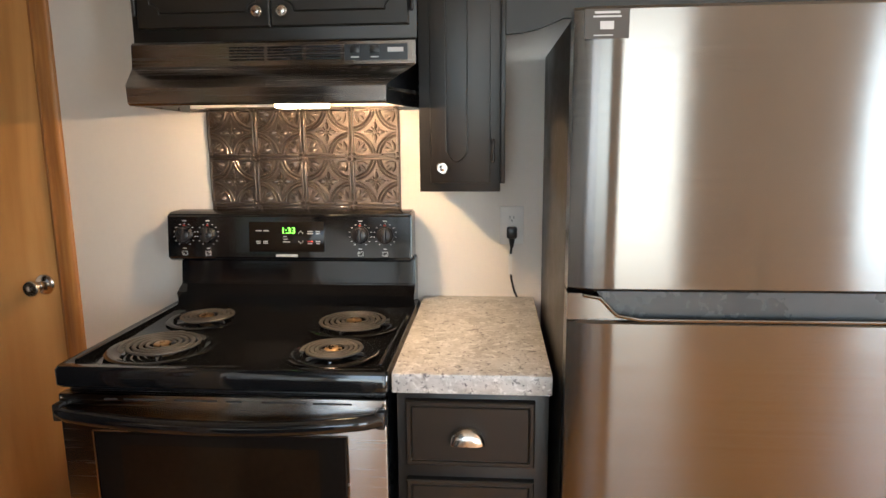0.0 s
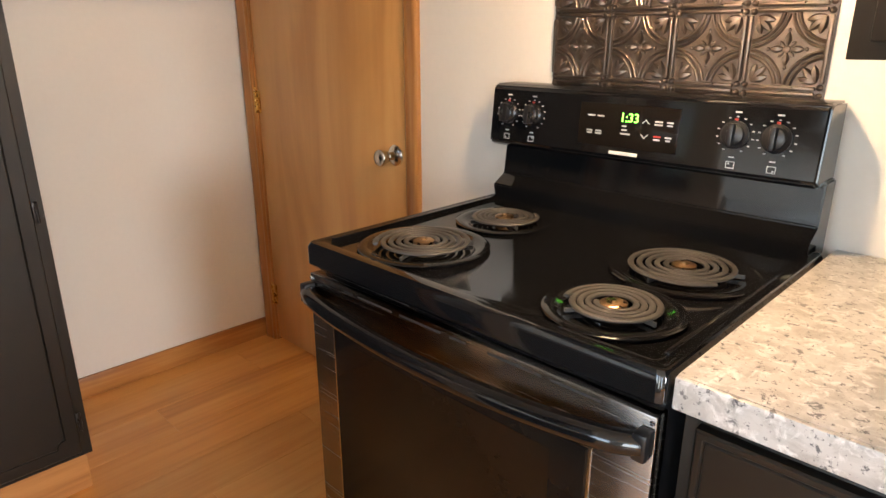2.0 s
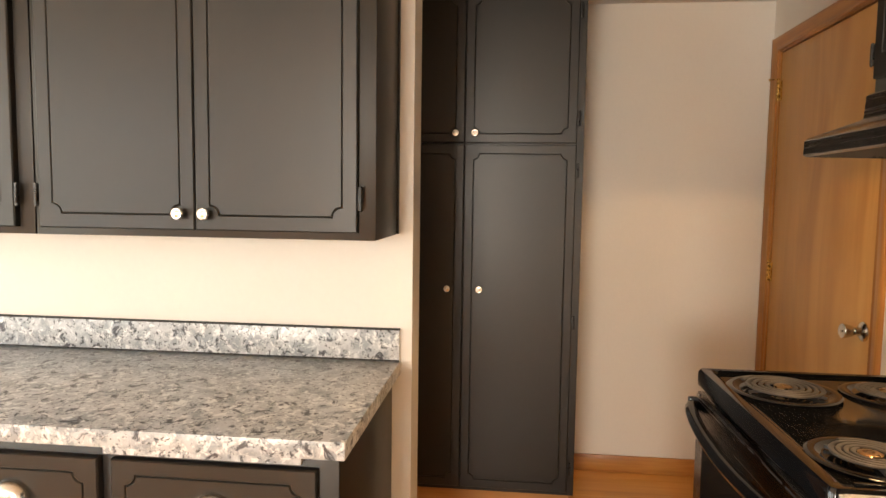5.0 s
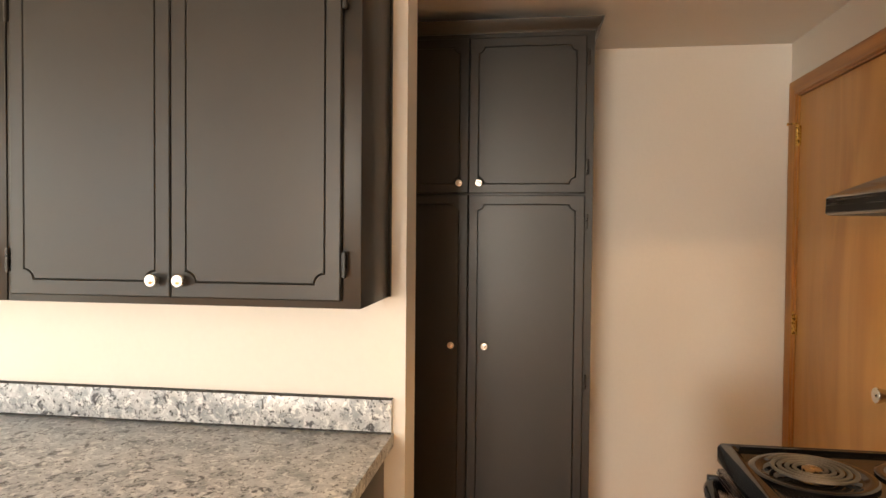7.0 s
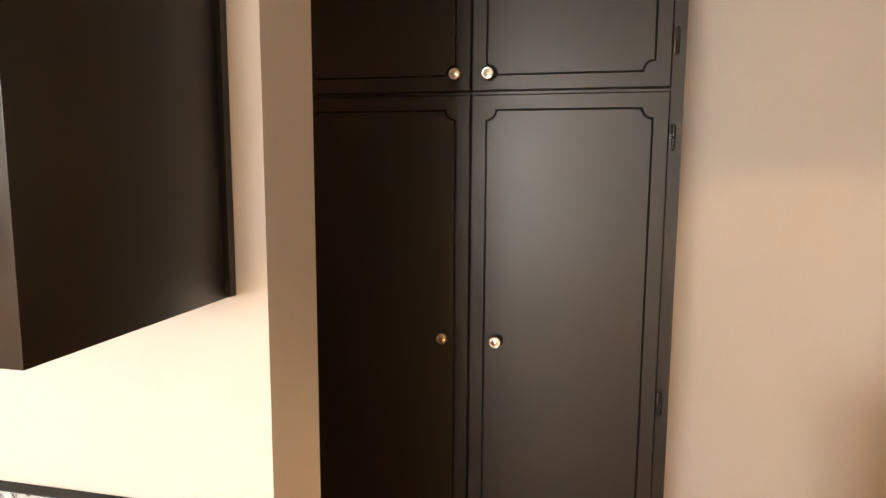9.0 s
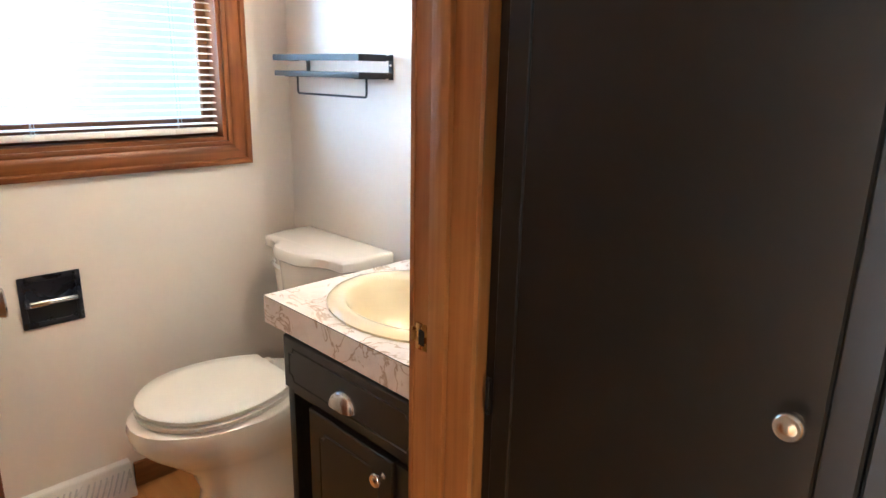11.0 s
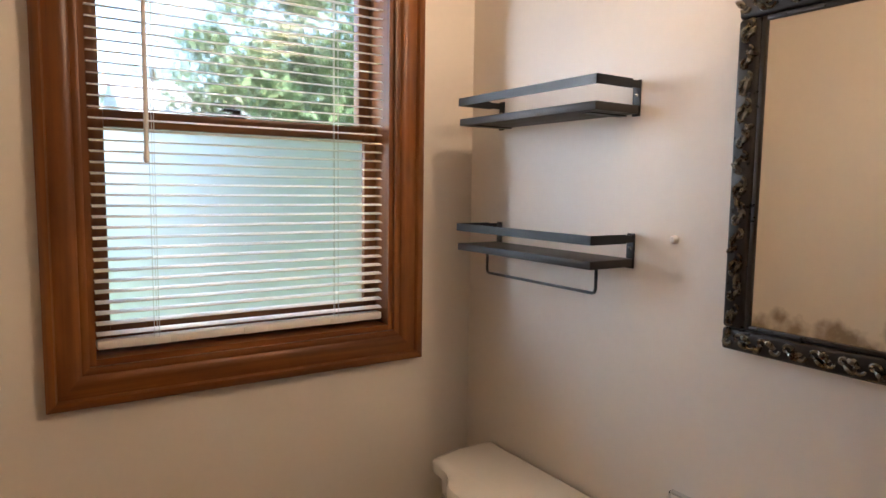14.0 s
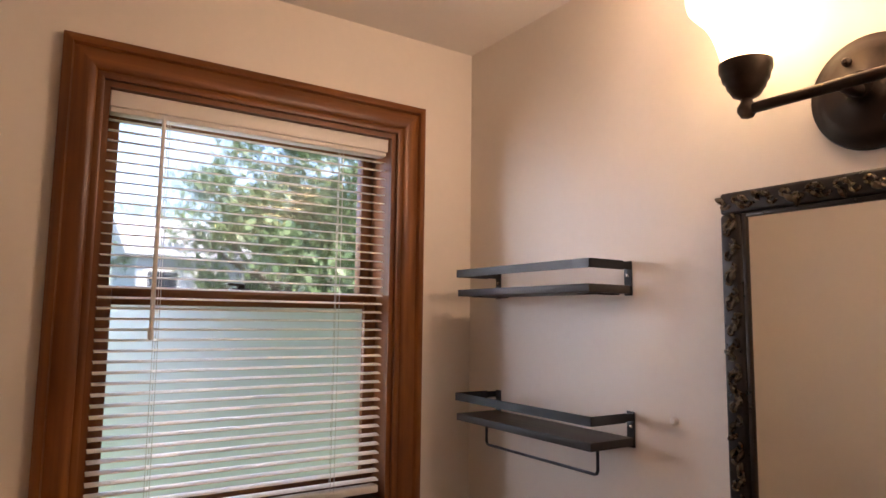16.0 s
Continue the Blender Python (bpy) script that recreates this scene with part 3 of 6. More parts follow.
for ax, bm in mitred_frame(JW + 0.002, JE - 0.002, 0, DTOP - 0.006, 0.055, 0.016, pose(0, DY0, 0), "LRT"):
    hang(bath_door, "casing", bm, OAKTRIM if ax == "z" else OAKTRIM_X)
hang(bath_door, "strike_plate", joined(bx(JW - 0.001, JW + 0.0025, DY0 + 0.006, DY0 + 0.030, 0.893, 0.938, 0.001), bx(JW - 0.001, JW + 0.004, DY0 - 0.004, DY0 + 0.006, 0.905, 0.928, 0.001)), BRASS, "worn brass strike plate")
# dark block on the plate, the hole's shade put into its colour
hang(bath_door, "latch_hole", bx(JW - 0.001, JW + 0.0032, DY0 + 0.014, DY0 + 0.027, 0.902, 0.928), SHADOWED)
leafm = pose(JE - 0.012, DY0 - 0.012, 0, 0, 0, -94.3)
hang(bath_door, "door_leaf", moved(bx(0.0, 0.592, 0.0, 0.035, 0.012, DTOP - 0.02, 0.002), leafm @ pose(0, -0.035, 0)), WALNUT_Z, "dark stained wooden leaf")
door_knob(bath_door, (leafm @ Vector((0.535, -0.035, 0.93)))[:], pose(0, 0, 0, 0, 0, -94.3) @ pose(0, 0, 0, 90), NICKEL)


# ---------------------------------------------------------------- kitchen: tall cabinet in the hall
def put_front(root, name, w, h, m, hinge_at=(), knob=None, pull=None, hinge_side=1, inset=0.034, r=0.024, label="", t=0.019, notch=True):
    """A routed front with its knob, pull and hinges as sub-parts; m poses its lower left corner."""
    door = hang(root, name, moved(routed(w, h, t, inset, r, notch=notch), m), ESPRESSO, label, False)
    inv = Matrix.Translation(-root.location)
    if knob:
        part("knob", moved(knob_bm(), inv @ m @ pose(knob[0], 0, knob[1])), NICKEL, door, "satin nickel knob")
    if pull:
        part("cup_pull", moved(cup_pull_bm(), inv @ m @ pose(pull[0], 0, pull[1])), NICKEL, door, "satin nickel cup pull")
    for hz in hinge_at:
        part("hinge", moved(hinge_bm(), inv @ m @ pose(w + 0.007 if hinge_side > 0 else -0.007, 0.004, hz)), DARKHINGE, door, "hinge painted over in cabinet colour")
    return door


PF = -1.798                                   # face of its doors
pantry = thing("tall_cabinet", "tall dark brown painted pantry cabinet with four routed doors", "cabinet", (-2.1, 0.75, 0))
P0, P1, PM = 0.262, 1.222, 0.742
hang(pantry, "body", joined(bx(WX + 0.002, PF - 0.021, P0, P1, 0.130, 2.225, 0.002), bx(PF - 0.024, PF - 0.019, P0, P1, 0.130, 2.225)), ESPRESSO)
hang(pantry, "plinth", bx(WX + 0.002, PF - 0.045, P0 + 0.005, P1 - 0.012, 0.0, 0.1295), KICK, "orange-brown wooden kick board")
crown = [(0.0, 0.0), (0.008, 0.0), (0.012, 0.012), (0.030, 0.034), (0.034, 0.046), (0.0, 0.046)]
rings = []
for yy, k in ((P0, 0), (P1, 1)):
    rings.append([(PF - 0.021 + dx, yy + dx * k, 2.225 + dz) for dx, dz in crown])
rings.append([(WX + 0.003, P1 + dx, 2.225 + dz) for dx, dz in crown])
hang(pantry, "crown_moulding", joined(loft(rings), bx(WX + 0.003, PF - 0.022, P0, P1, 2.2255, 2.27)), ESPRESSO)
ROT = 90                                       # fronts that face +x: local x runs along +y
for za, zb, kz, hs in ((0.150, 1.592, 0.850, (0.10, 0.72, 1.34)), (1.600, 2.205, 0.038, (0.10, 0.52))):
    wl, wr = PM - 0.001 - (P0 + 0.028), P1 - 0.030 - (PM + 0.001)
    ko = 0.062 if za < 1 else 0.035
    put_front(pantry, "door", wl, zb - za, facing(PF, P0 + 0.028, za, ROT), hs, (wl - ko, kz), None, -1)
    put_front(pantry, "door", wr, zb - za, facing(PF, PM + 0.001, za, ROT), hs, (ko + 0.006, kz), None, 1)

# ---------------------------------------------------------------- kitchen: worktop run along the partition
CF = -0.335
for name, y0, y1 in (("base_cabinet", -0.285, 0.612), ("base_cabinet", -1.185, -0.287), ("base_cabinet", -2.10, -1.187)):
    bc = thing(name, "dark brown painted base cabinet with routed drawers under the grey worktop", "cabinet", (-0.63, (y0 + y1) / 2, 0), "base cabinets along the partition")
    hang(bc, "body", joined(bx(PX1 + 0.004, CF - 0.02, y0, y1, 0.10, 0.874, 0.0015)), ESPRESSO)
    hang(bc, "plinth", bx(PX1 + 0.004, CF - 0.09, y0 + 0.001, y1 - 0.02, 0.0, 0.0995), SHADOWED)
    mid = y1 - 0.47
    for a, b in ((y0 + 0.02, mid - 0.028), (mid + 0.0, y1 - 0.040)):
        put_front(bc, "drawer", b - a, 0.150, facing(CF, a, 0.690, ROT), (), None, ((b - a) / 2, 0.058), inset=0.03, r=0.022)
        put_front(bc, "door", b - a, 0.535, facing(CF, a, 0.135, ROT), (0.08, 0.45), (0.04 if a > mid - 0.05 else b - a - 0.04, 0.49))
worktop = thing("worktop", "grey, white and black speckled laminate worktop with upstand", "worktop", (-0.62, -0.7, 0.876))
hang(worktop, "slab", bx(PX1 + 0.001, -0.303, -2.12, 0.637, 0.8765, 0.914, 0.003), GRANITE)
hang(worktop, "upstand", bx(PX1 + 0.001, PX1 + 0.019, -2.12, 0.634, 0.9145, 1.003, 0.002), GRANITE)
hang(worktop, "cap_strip", bx(PX1 + 0.001, PX1 + 0.0205, -2.12, 0.6345, 1.0035, 1.006), SHADOWED, "dark seam along the top of the upstand")
hang(worktop, "joint_line", bx(PX1 + 0.019, PX1 + 0.0215, -2.12, 0.634, 0.9142, 0.919), SHADOWED, "dark joint where upstand meets slab")
hang(worktop, "under_strip", bx(CF - 0.004, CF + 0.012, 0.135, 0.545, 0.8555, 0.876, 0.001), GRANITE, "loose strip of the same laminate under the edge")
for name, y0, y1 in (("wall_cabinet", -0.238, 0.622), ("wall_cabinet", -1.11, -0.242), ("wall_cabinet", -1.98, -1.114)):
    wc = thing(name, "dark grey-brown painted wall cabinet with two routed doors", "cabinet", (-0.78, (y0 + y1) / 2, 1.272), "wall cabinets along the partition")
    F = -0.620
    hang(wc, "body", joined(bx(PX1 + 0.003, F - 0.020, y0, y1, 1.272, 2.06, 0.0015)), ESPRESSO)
    hang(wc, "back_strip", bx(PX1 + 0.0015, PX1 + 0.014, y1, y1 + 0.006, 1.274, 2.06), ESPRESSO)
    ym = (y0 + y1) / 2 - 0.006
    put_front(wc, "door", ym - 0.001 - y0 - 0.022, 0.753, facing(F, y0 + 0.022, 1.290, ROT), (0.08, 0.66), (ym - 0.001 - y0 - 0.022 - 0.034, 0.040), None, -1)
    put_front(wc, "door", y1 - 0.040 - ym - 0.001, 0.753, facing(F, ym + 0.001, 1.290, ROT), (0.08, 0.66), (0.028, 0.040), None, 1)
structure("soffit", bx(PX1, -0.60, -2.19, 0.63, 2.062, CZ), WALL, "plain painted soffit over the wall cabinets", "soffit")

# ---------------------------------------------------------------- kitchen: stove
SX0, SX1, SF, ST = -0.975, -0.218, 1.462, 0.915
stove = thing("electric_range", "freestanding stainless and black electric range with four coil burners", "stove", (-0.6, 1.78, 0))
hang(stove, "body", bx(SX0 + 0.012, SX1 - 0.012, SF + 0.035, 2.12, 0.06, 0.862, 0.003), BLACKPL)
for fx in (SX0 + 0.06, SX1 - 0.06):
    for fy in (1.55, 2.05):
        hang(stove, "foot", moved(lathe([(0.02, 0), (0.02, 0.02), (0.012, 0.025), (0.012, 0.062)], 14), pose(fx, fy, 0)), BLACKPL)
# cooktop: a tray with raised rim
def rounded(x0, x1, y0, y1, r, z, n=5):
    out = []
    for cx, cy, a in ((x1 - r, y1 - r, 0), (x0 + r, y1 - r, 90), (x0 + r, y0 + r, 180), (x1 - r, y0 + r, 270)):
        for k in range(n + 1):
            q = radians(a + 90 * k / n)
            out.append((cx + r * math.cos(q), cy + r * math.sin(q), z))
    return out
hang(stove, "cooktop", loft([rounded(SX0 + 0.006, SX1 - 0.006, SF + 0.006, 2.10, 0.012, 0.866), rounded(SX0, SX1, SF, 2.10, 0.014, 0.872), rounded(SX0, SX1, SF, 2.10, 0.014, ST - 0.008),
                              rounded(SX0 + 0.005, SX1 - 0.005, SF + 0.005, 2.095, 0.012, ST), rounded(SX0 + 0.022, SX1 - 0.022, SF + 0.026, 2.07, 0.012, ST),
                              rounded(SX0 + 0.032, SX1 - 0.032, SF + 0.040, 2.05, 0.02, ST - 0.009)]), ENAMEL, "glossy black enamel cooktop with raised rim")
for lx in (SX0 + 0.026, SX1 - 0.026):
    hang(stove, "side_trim", bx(lx - 0.004, lx + 0.004, SF + 0.05, 2.00, ST - 0.002, ST + 0.002, 0.001), ENAMEL)


def burner(x, y, r, turn, big):
    z = ST - 0.008
    b = hang(stove, "burner_bowl", moved(lathe([(r + 0.028, 0), (r + 0.030, 0.004), (r + 0.024, 0.007), (r + 0.010, 0.005), (r * 0.9, -0.004), (0.03, -0.008), (0.003, -0.008)], 40), pose(x, y, z)), ENAMEL, "black drip bowl")
    inv = Matrix.Translation(-stove.location)
    pts = []
    turns = 4.6 if big else 4.0
    N = int(turns * 30)
    for i in range(N + 1):
        a = 2 * math.pi * turns * i / N
        rr = 0.026 + (r - 0.031) * i / N
        pts.append((rr * math.cos(a), rr * math.sin(a), 0.0125))
    part("coil", moved(tube(pts, 0.0052, 8, flat=0.62), inv @ pose(x, y, z, 0, 0, turn)), COIL, b, "grey spiral heating coil")
    part("medallion", moved(lathe([(0.021, 0.006), (0.021, 0.014), (0.016, 0.0165), (0.007, 0.0155), (0.005, 0.019), (0.001, 0.019)], 24), inv @ pose(x, y, z)), BRONZECAP, b, "bronze-tinted coil centre")
    part("clip", moved(bx(-0.006, 0.006, -0.0015, 0.0015, 0.004, 0.012, 0.0005), inv @ pose(x, y, z) @ pose(0, -0.045, 0)), CHROME, b)
    arms = [moved(bx(0.018, r - 0.002, -0.002, 0.002, 0.002, 0.0085), pose(0, 0, 0, 0, 0, a)) for a in (30, 150, 270)]
    part("support", moved(joined(*arms), inv @ pose(x, y, z, 0, 0, turn)), COIL, b)
burner(-0.800, 1.620, 0.100, 20, True)
burner(-0.800, 1.868, 0.078, 60, False)
burner(-0.372, 1.838, 0.100, 110, True)
burner(-0.372, 1.603, 0.078, 200, False)
# backguard: recessed riser and overhanging control panel
hang(stove, "riser", prism([(2.03, ST - 0.012), (2.022, 0.945), (2.062, 0.968), (2.072, 1.05), (2.13, 1.05), (2.13, ST - 0.012)], "x", SX0 + 0.012, SX1 - 0.012, 0.003), ENAMEL)
cp = hang(stove, "control_panel", prism([(2.046, 1.040), (2.026, 1.052), (2.040, 1.182), (2.052, 1.190), (2.135, 1.190), (2.135, 1.045)], "x", SX0 - 0.008, SX1 - 0.018, 0.005, 3), ENAMEL, "glossy black control panel")
inv = Matrix.Translation(-stove.location)
PT = math.degrees(math.atan2(0.014, 0.130))


def on_panel(x, z, out=0.0):
    """A pose on the panel's sloping face: local -y points out."""
    return inv @ pose(x, 2.026 + (z - 1.052) * 0.1077 - out, z, -PT)
for kx, dot in ((-0.928, 0), (-0.855, 1), (-0.388, 2), (-0.314, 3)):
    kz = 1.124
    m = on_panel(kx, kz, 0.0005)
    kn = part("burner_knob", moved(joined(moved(lathe([(0.026, 0), (0.026, 0.006), (0.021, 0.010), (0.020, 0.016), (0.0175, 0.018), (0.001, 0.018)], 28), pose(0, 0, 0, 90)),
                                          bx(-0.0055, 0.0055, -0.030, -0.012, -0.021, 0.021, 0.002)), m), BLACKPL, cp, "black ribbed knob with raised grip")
    ticks = []
    for a in range(-150, 151, 25):
        q = radians(90 + a)
        ticks.append(bx(-0.0022, 0.0022, -0.0006, 0, -0.0010, 0.0010))
        moved(ticks[-1], pose(0.033 * math.cos(q), 0, 0.033 * math.sin(q)))
    ticks.append(bx(-0.006, 0.006, -0.0006, 0, 0.040, 0.043))
    ticks.append(bx(-0.005, 0.005, -0.0006, 0, -0.043, -0.0405))
    part("dial_print", moved(joined(*ticks), on_panel(kx, kz, 0.0002)), GREYPRINT, cp)
    part("red_mark", moved(bx(-0.005, 0.002, -0.0008, 0, 0.026, 0.030), on_panel(kx, kz, 0.0003)), REDPRINT, cp)
    sq = joined(bx(-0.008, 0.008, -0.0006, 0, -0.0065, -0.0052), bx(-0.008, 0.008, -0.0006, 0, 0.0052, 0.0065), bx(-0.008, -0.0067, -0.0006, 0, -0.0052, 0.0052), bx(0.0067, 0.008, -0.0006, 0, -0.0052, 0.0052),
                bx(-0.0045 if dot in (0, 2) else 0.0015, -0.0015 if dot in (0, 2) else 0.0045, -0.0006, 0, -0.004 if dot in (0, 3) else 0.001, -0.001 if dot in (0, 3) else 0.004))
    part("burner_symbol", moved(sq, on_panel(kx, kz - 0.056, 0.0002)), GREYPRINT, cp)
disp = part("display", moved(bx(-0.115, 0.115, -0.002, 0.001, -0.045, 0.045, 0.001), on_panel(-0.612, 1.118)), GLASSBLACK, cp, "dark glass clock display")
written("1:33", 0.026, LEDGREEN, on_panel(-0.606, 1.136, 0.0026) @ pose(0, 0, 0, 90), disp, "clock_digits")
for ox, oz, w in ((-0.085, 0.018, 0.018), (-0.062, 0.018, 0.016), (-0.086, -0.014, 0.014), (-0.064, -0.014, 0.014), (-0.086, -0.019, 0.012), (-0.064, -0.019, 0.014), (-0.004, 0.001, 0.010), (-0.003, -0.007, 0.012), (0.0, -0.015, 0.022),
                  (0.072, 0.016, 0.016), (0.072, 0.010, 0.018), (0.096, 0.016, 0.014), (0.096, 0.010, 0.012), (0.072, -0.020, 0.014), (0.096, -0.014, 0.014), (0.096, -0.020, 0.010)):
    part("print_bar", moved(bx(ox - w / 2, ox + w / 2, -0.0028, -0.002, oz - 0.0016, oz + 0.0016), on_panel(-0.612, 1.118)), GREYPRINT, disp)
part("print_bar", moved(bx(0.064, 0.080, -0.0028, -0.002, -0.0155, -0.0120), on_panel(-0.612, 1.118)), REDPRINT, disp)
for oz, s in ((0.014, 1), (-0.016, -1)):
    part("arrow", moved(joined(moved(bx(-0.006, 0.006, -0.0028, -0.002, -0.0008, 0.0008), pose(0.040, 0, oz, 0, -45 * s)), moved(bx(-0.006, 0.006, -0.0028, -0.002, -0.0008, 0.0008), pose(0.047, 0, oz, 0, 45 * s))), on_panel(-0.612, 1.118)), GREYPRINT, disp)
part("maker_mark", moved(bx(-0.033, 0.033, -0.001, 0, -0.0035, 0.0035), on_panel(-0.612, 1.062, 0.0002)), GREYPRINT, cp, "small pale maker's mark, plain")
# oven door
OD = SF + 0.002
od = hang(stove, "oven_door", bx(SX0 + 0.006, SX1 - 0.006, OD, OD + 0.032, 0.245, 0.852, 0.004), STEEL_H, "brushed stainless oven door")
part("window", moved(loft([[(SX0 + 0.083, OD - 0.0005, 0.30), (SX1 - 0.096, OD - 0.0005, 0.30), (SX1 - 0.096, OD - 0.0005, 0.765), (SX0 + 0.083, OD - 0.0005, 0.765)],
                           [(SX0 + 0.087, OD - 0.004, 0.304), (SX1 - 0.100, OD - 0.004, 0.304), (SX1 - 0.100, OD - 0.004, 0.761), (SX0 + 0.087, OD - 0.004, 0.761)]]), inv), GLASSBLACK, od, "black glass oven window", False)
wi = (SX0 + 0.145, SX1 - 0.158, 0.355, 0.735)
part("window_view", moved(bx(wi[0], wi[1], OD - 0.0048, OD - 0.0042, wi[2], wi[3]), inv), mat("oven_interior_glass", (0.014, 0.008, 0.0045), 0.08, spec=0.15, var=0.3, scale=4, rvar=0.03), od, "brown see-through part of the oven window", False)
part("window_trim", moved(joined(bx(SX0 + 0.079, SX0 + 0.083, OD - 0.003, OD, 0.295, 0.768), bx(SX1 - 0.096, SX1 - 0.092, OD - 0.003, OD, 0.295, 0.768), bx(SX0 + 0.079, SX1 - 0.092, OD - 0.003, OD, 0.7655, 0.769)), inv), NICKEL, od)
hp = []
for i in range(25):
    f = i / 24
    hp.append((SX0 + 0.018 + (SX1 - SX0 - 0.036) * f, OD - 0.012 - 0.040 * math.sin(math.pi * f) ** 0.5, 0.815 - 0.012 * math.sin(math.pi * f)))
part("handle", moved(tube(hp, 0.017, 14, flat=1.0), inv), ENAMEL, od, "long bowed glossy black handle")
for k in (0, 1):
    hx = SX0 + 0.016 if k == 0 else SX1 - 0.016
    part("handle_end", moved(bx(hx - 0.010, hx + 0.010, OD - 0.026, OD, 0.796, 0.836, 0.004), inv), BLACKPL, od)
# dark bars on the door front, shade inside the vents as colour
for x0, x1 in ((-0.86, -0.83), (-0.815, -0.72), (-0.70, -0.60), (-0.58, -0.545), (-0.50, -0.40), (-0.385, -0.30)):
    part("vent_slot", moved(bx(x0, x1, OD - 0.0008, OD + 0.002, 0.840, 0.844), inv), SHADOWED, od)
hang(stove, "storage_drawer", bx(SX0 + 0.006, SX1 - 0.006, OD, OD + 0.03, 0.085, 0.238, 0.004), STEEL_H, "brushed stainless storage drawer")
for sx in (SX0 + 0.012, SX1 - 0.012):
    hang(stove, "screw", moved(lathe([(0.004, 0), (0.003, 0.002), (0.0005, 0.0025)], 10), pose(sx, OD - 0.0002, 0.842, 90)), CHROME)

# ---------------------------------------------------------------- kitchen: narrow unit and fridge
nb = thing("drawer_unit", "narrow dark brown painted drawer unit between stove and fridge", "cabinet", (-0.04, 1.8, 0))
hang(nb, "body", bx(-0.208, 0.128, 1.508, NY - 0.003, 0.10, 0.866, 0.0015), ESPRESSO)
hang(nb, "plinth", bx(-0.206, 0.126, 1.57, NY - 0.004, 0.0, 0.0995), SHADOWED)
for z0, z1 in ((0.690, 0.842), (0.480, 0.655), (0.285, 0.462), (0.125, 0.268)):
    put_front(nb, "drawer", 0.284, z1 - z0, facing(-0.187, 1.489, z0, 0), (), None, (0.137, (z1 - z0) / 2 - 0.016), inset=0.010, r=0.004, notch=False)
nbt = thing("small_worktop", "pale speckled laminate worktop beside the stove", "worktop", (-0.04, 1.8, 0.868))
hang(nbt, "slab", bx(-0.213, 0.131, 1.480, NY - 0.001, 0.867, 0.912, 0.002), GRANITE_FINE)
hang(nbt, "front_edge", bx(-0.213, 0.131, 1.472, 1.480, 0.867, 0.9115, 0.003), GRANITE_FINE)

fridge = thing("refrigerator", "tall stainless steel fridge with top freezer and grey handle recess", "fridge", (0.53, 1.75, 0))
FX0, FX1, FY = 0.148, 0.905, 1.385
hang(fridge, "body", bx(FX0 + 0.004, FX1 - 0.004, FY + 0.078, 2.11, 0.035, 1.635, 0.006), FRIDGESIDE)
hang(fridge, "gasket", bx(FX0 + 0.012, FX1 - 0.012, FY + 0.066, FY + 0.080, 0.06, 1.63), SHADOWED)


def fridge_door(z0, z1, name, label):
    """Door slab with a gently bowed front and rounded vertical edges."""
    n = 16
    ring = []
    for i in range(n + 1):
        f = i / n
        e = min(f, 1 - f) * (FX1 - FX0)
        ring.append((FX0 + (FX1 - FX0) * f, FY + 0.001 * (1 - math.sin(math.pi * f)) + (0.014 * (1 - min(1, e / 0.02)) ** 2)))
    ring += [(FX1, FY + 0.066), (FX0, FY + 0.066)]
    rings = [[(x, y + d, z) for x, y in ring] for z, d in ((z0, 0.006), (z0 + 0.006, 0), (z1 - 0.006, 0), (z1, 0.006))]
    return hang(fridge, name, loft(rings), STEEL, label)
fridge_door(1.118, 1.640, "freezer_door", "brushed stainless freezer door")
fridge_door(0.075, 1.060, "fridge_door", "brushed stainless fridge door")
hang(fridge, "handle_recess", prism([(FX0 + 0.055, 1.1175), (FX0 + 0.085, 1.072), (FX0 + 0.13, 1.0605), (FX1 - 0.004, 1.0605), (FX1 - 0.004, 1.1175)], "y", FY + 0.020, FY + 0.062, 0.002), HANDLEGREY, "dark grey handle recess between the doors")
hang(fridge, "handle_lip", joined(tube([(FX0 + 0.03, FY + 0.008, 1.109), (FX0 + 0.062, FY + 0.006, 1.104), (FX0 + 0.095, FY + 0.004, 1.070), (FX0 + 0.14, FY + 0.003, 1.0625), (FX1 - 0.01, FY + 0.004, 1.0625)], 0.004, 8),
                                   prism([(FX0, 1.0598), (FX0, 1.112), (FX0 + 0.03, 1.112), (FX0 + 0.062, 1.106), (FX0 + 0.095, 1.070), (FX0 + 0.14, 1.0598)], "y", FY + 0.012, FY + 0.06)), STEEL, "curved steel lip of the handle")
hang(fridge, "hinge_cover", bx(FX1 - 0.09, FX1 - 0.01, FY + 0.02, FY + 0.11, 1.6405, 1.655, 0.004), HANDLEGREY)
for fx in (FX0 + 0.06, FX1 - 0.06):
    hang(fridge, "foot", moved(lathe([(0.022, 0), (0.022, 0.036)], 14), pose(fx, FY + 0.12, 0)), BLACKPL)
stick = hang(fridge, "sticker", bx(FX0 + 0.017, FX0 + 0.095, FY - 0.0002, FY + 0.0045, 1.583, 1.634), DARKLABEL, "small dark sticker with pale print", False)
for ox, oz, w, h in ((0.056, 1.628, 0.044, 0.004), (0.056, 1.621, 0.050, 0.003), (0.056, 1.606, 0.024, 0.014), (0.050, 1.589, 0.034, 0.002)):
    part("print_bar", moved(bx(FX0 + ox - w / 2, FX0 + ox + w / 2, FY - 0.0008, FY - 0.0003, oz - h / 2, oz + h / 2), Matrix.Translation(-fridge.location)), GREYPRINT, stick, "", False)

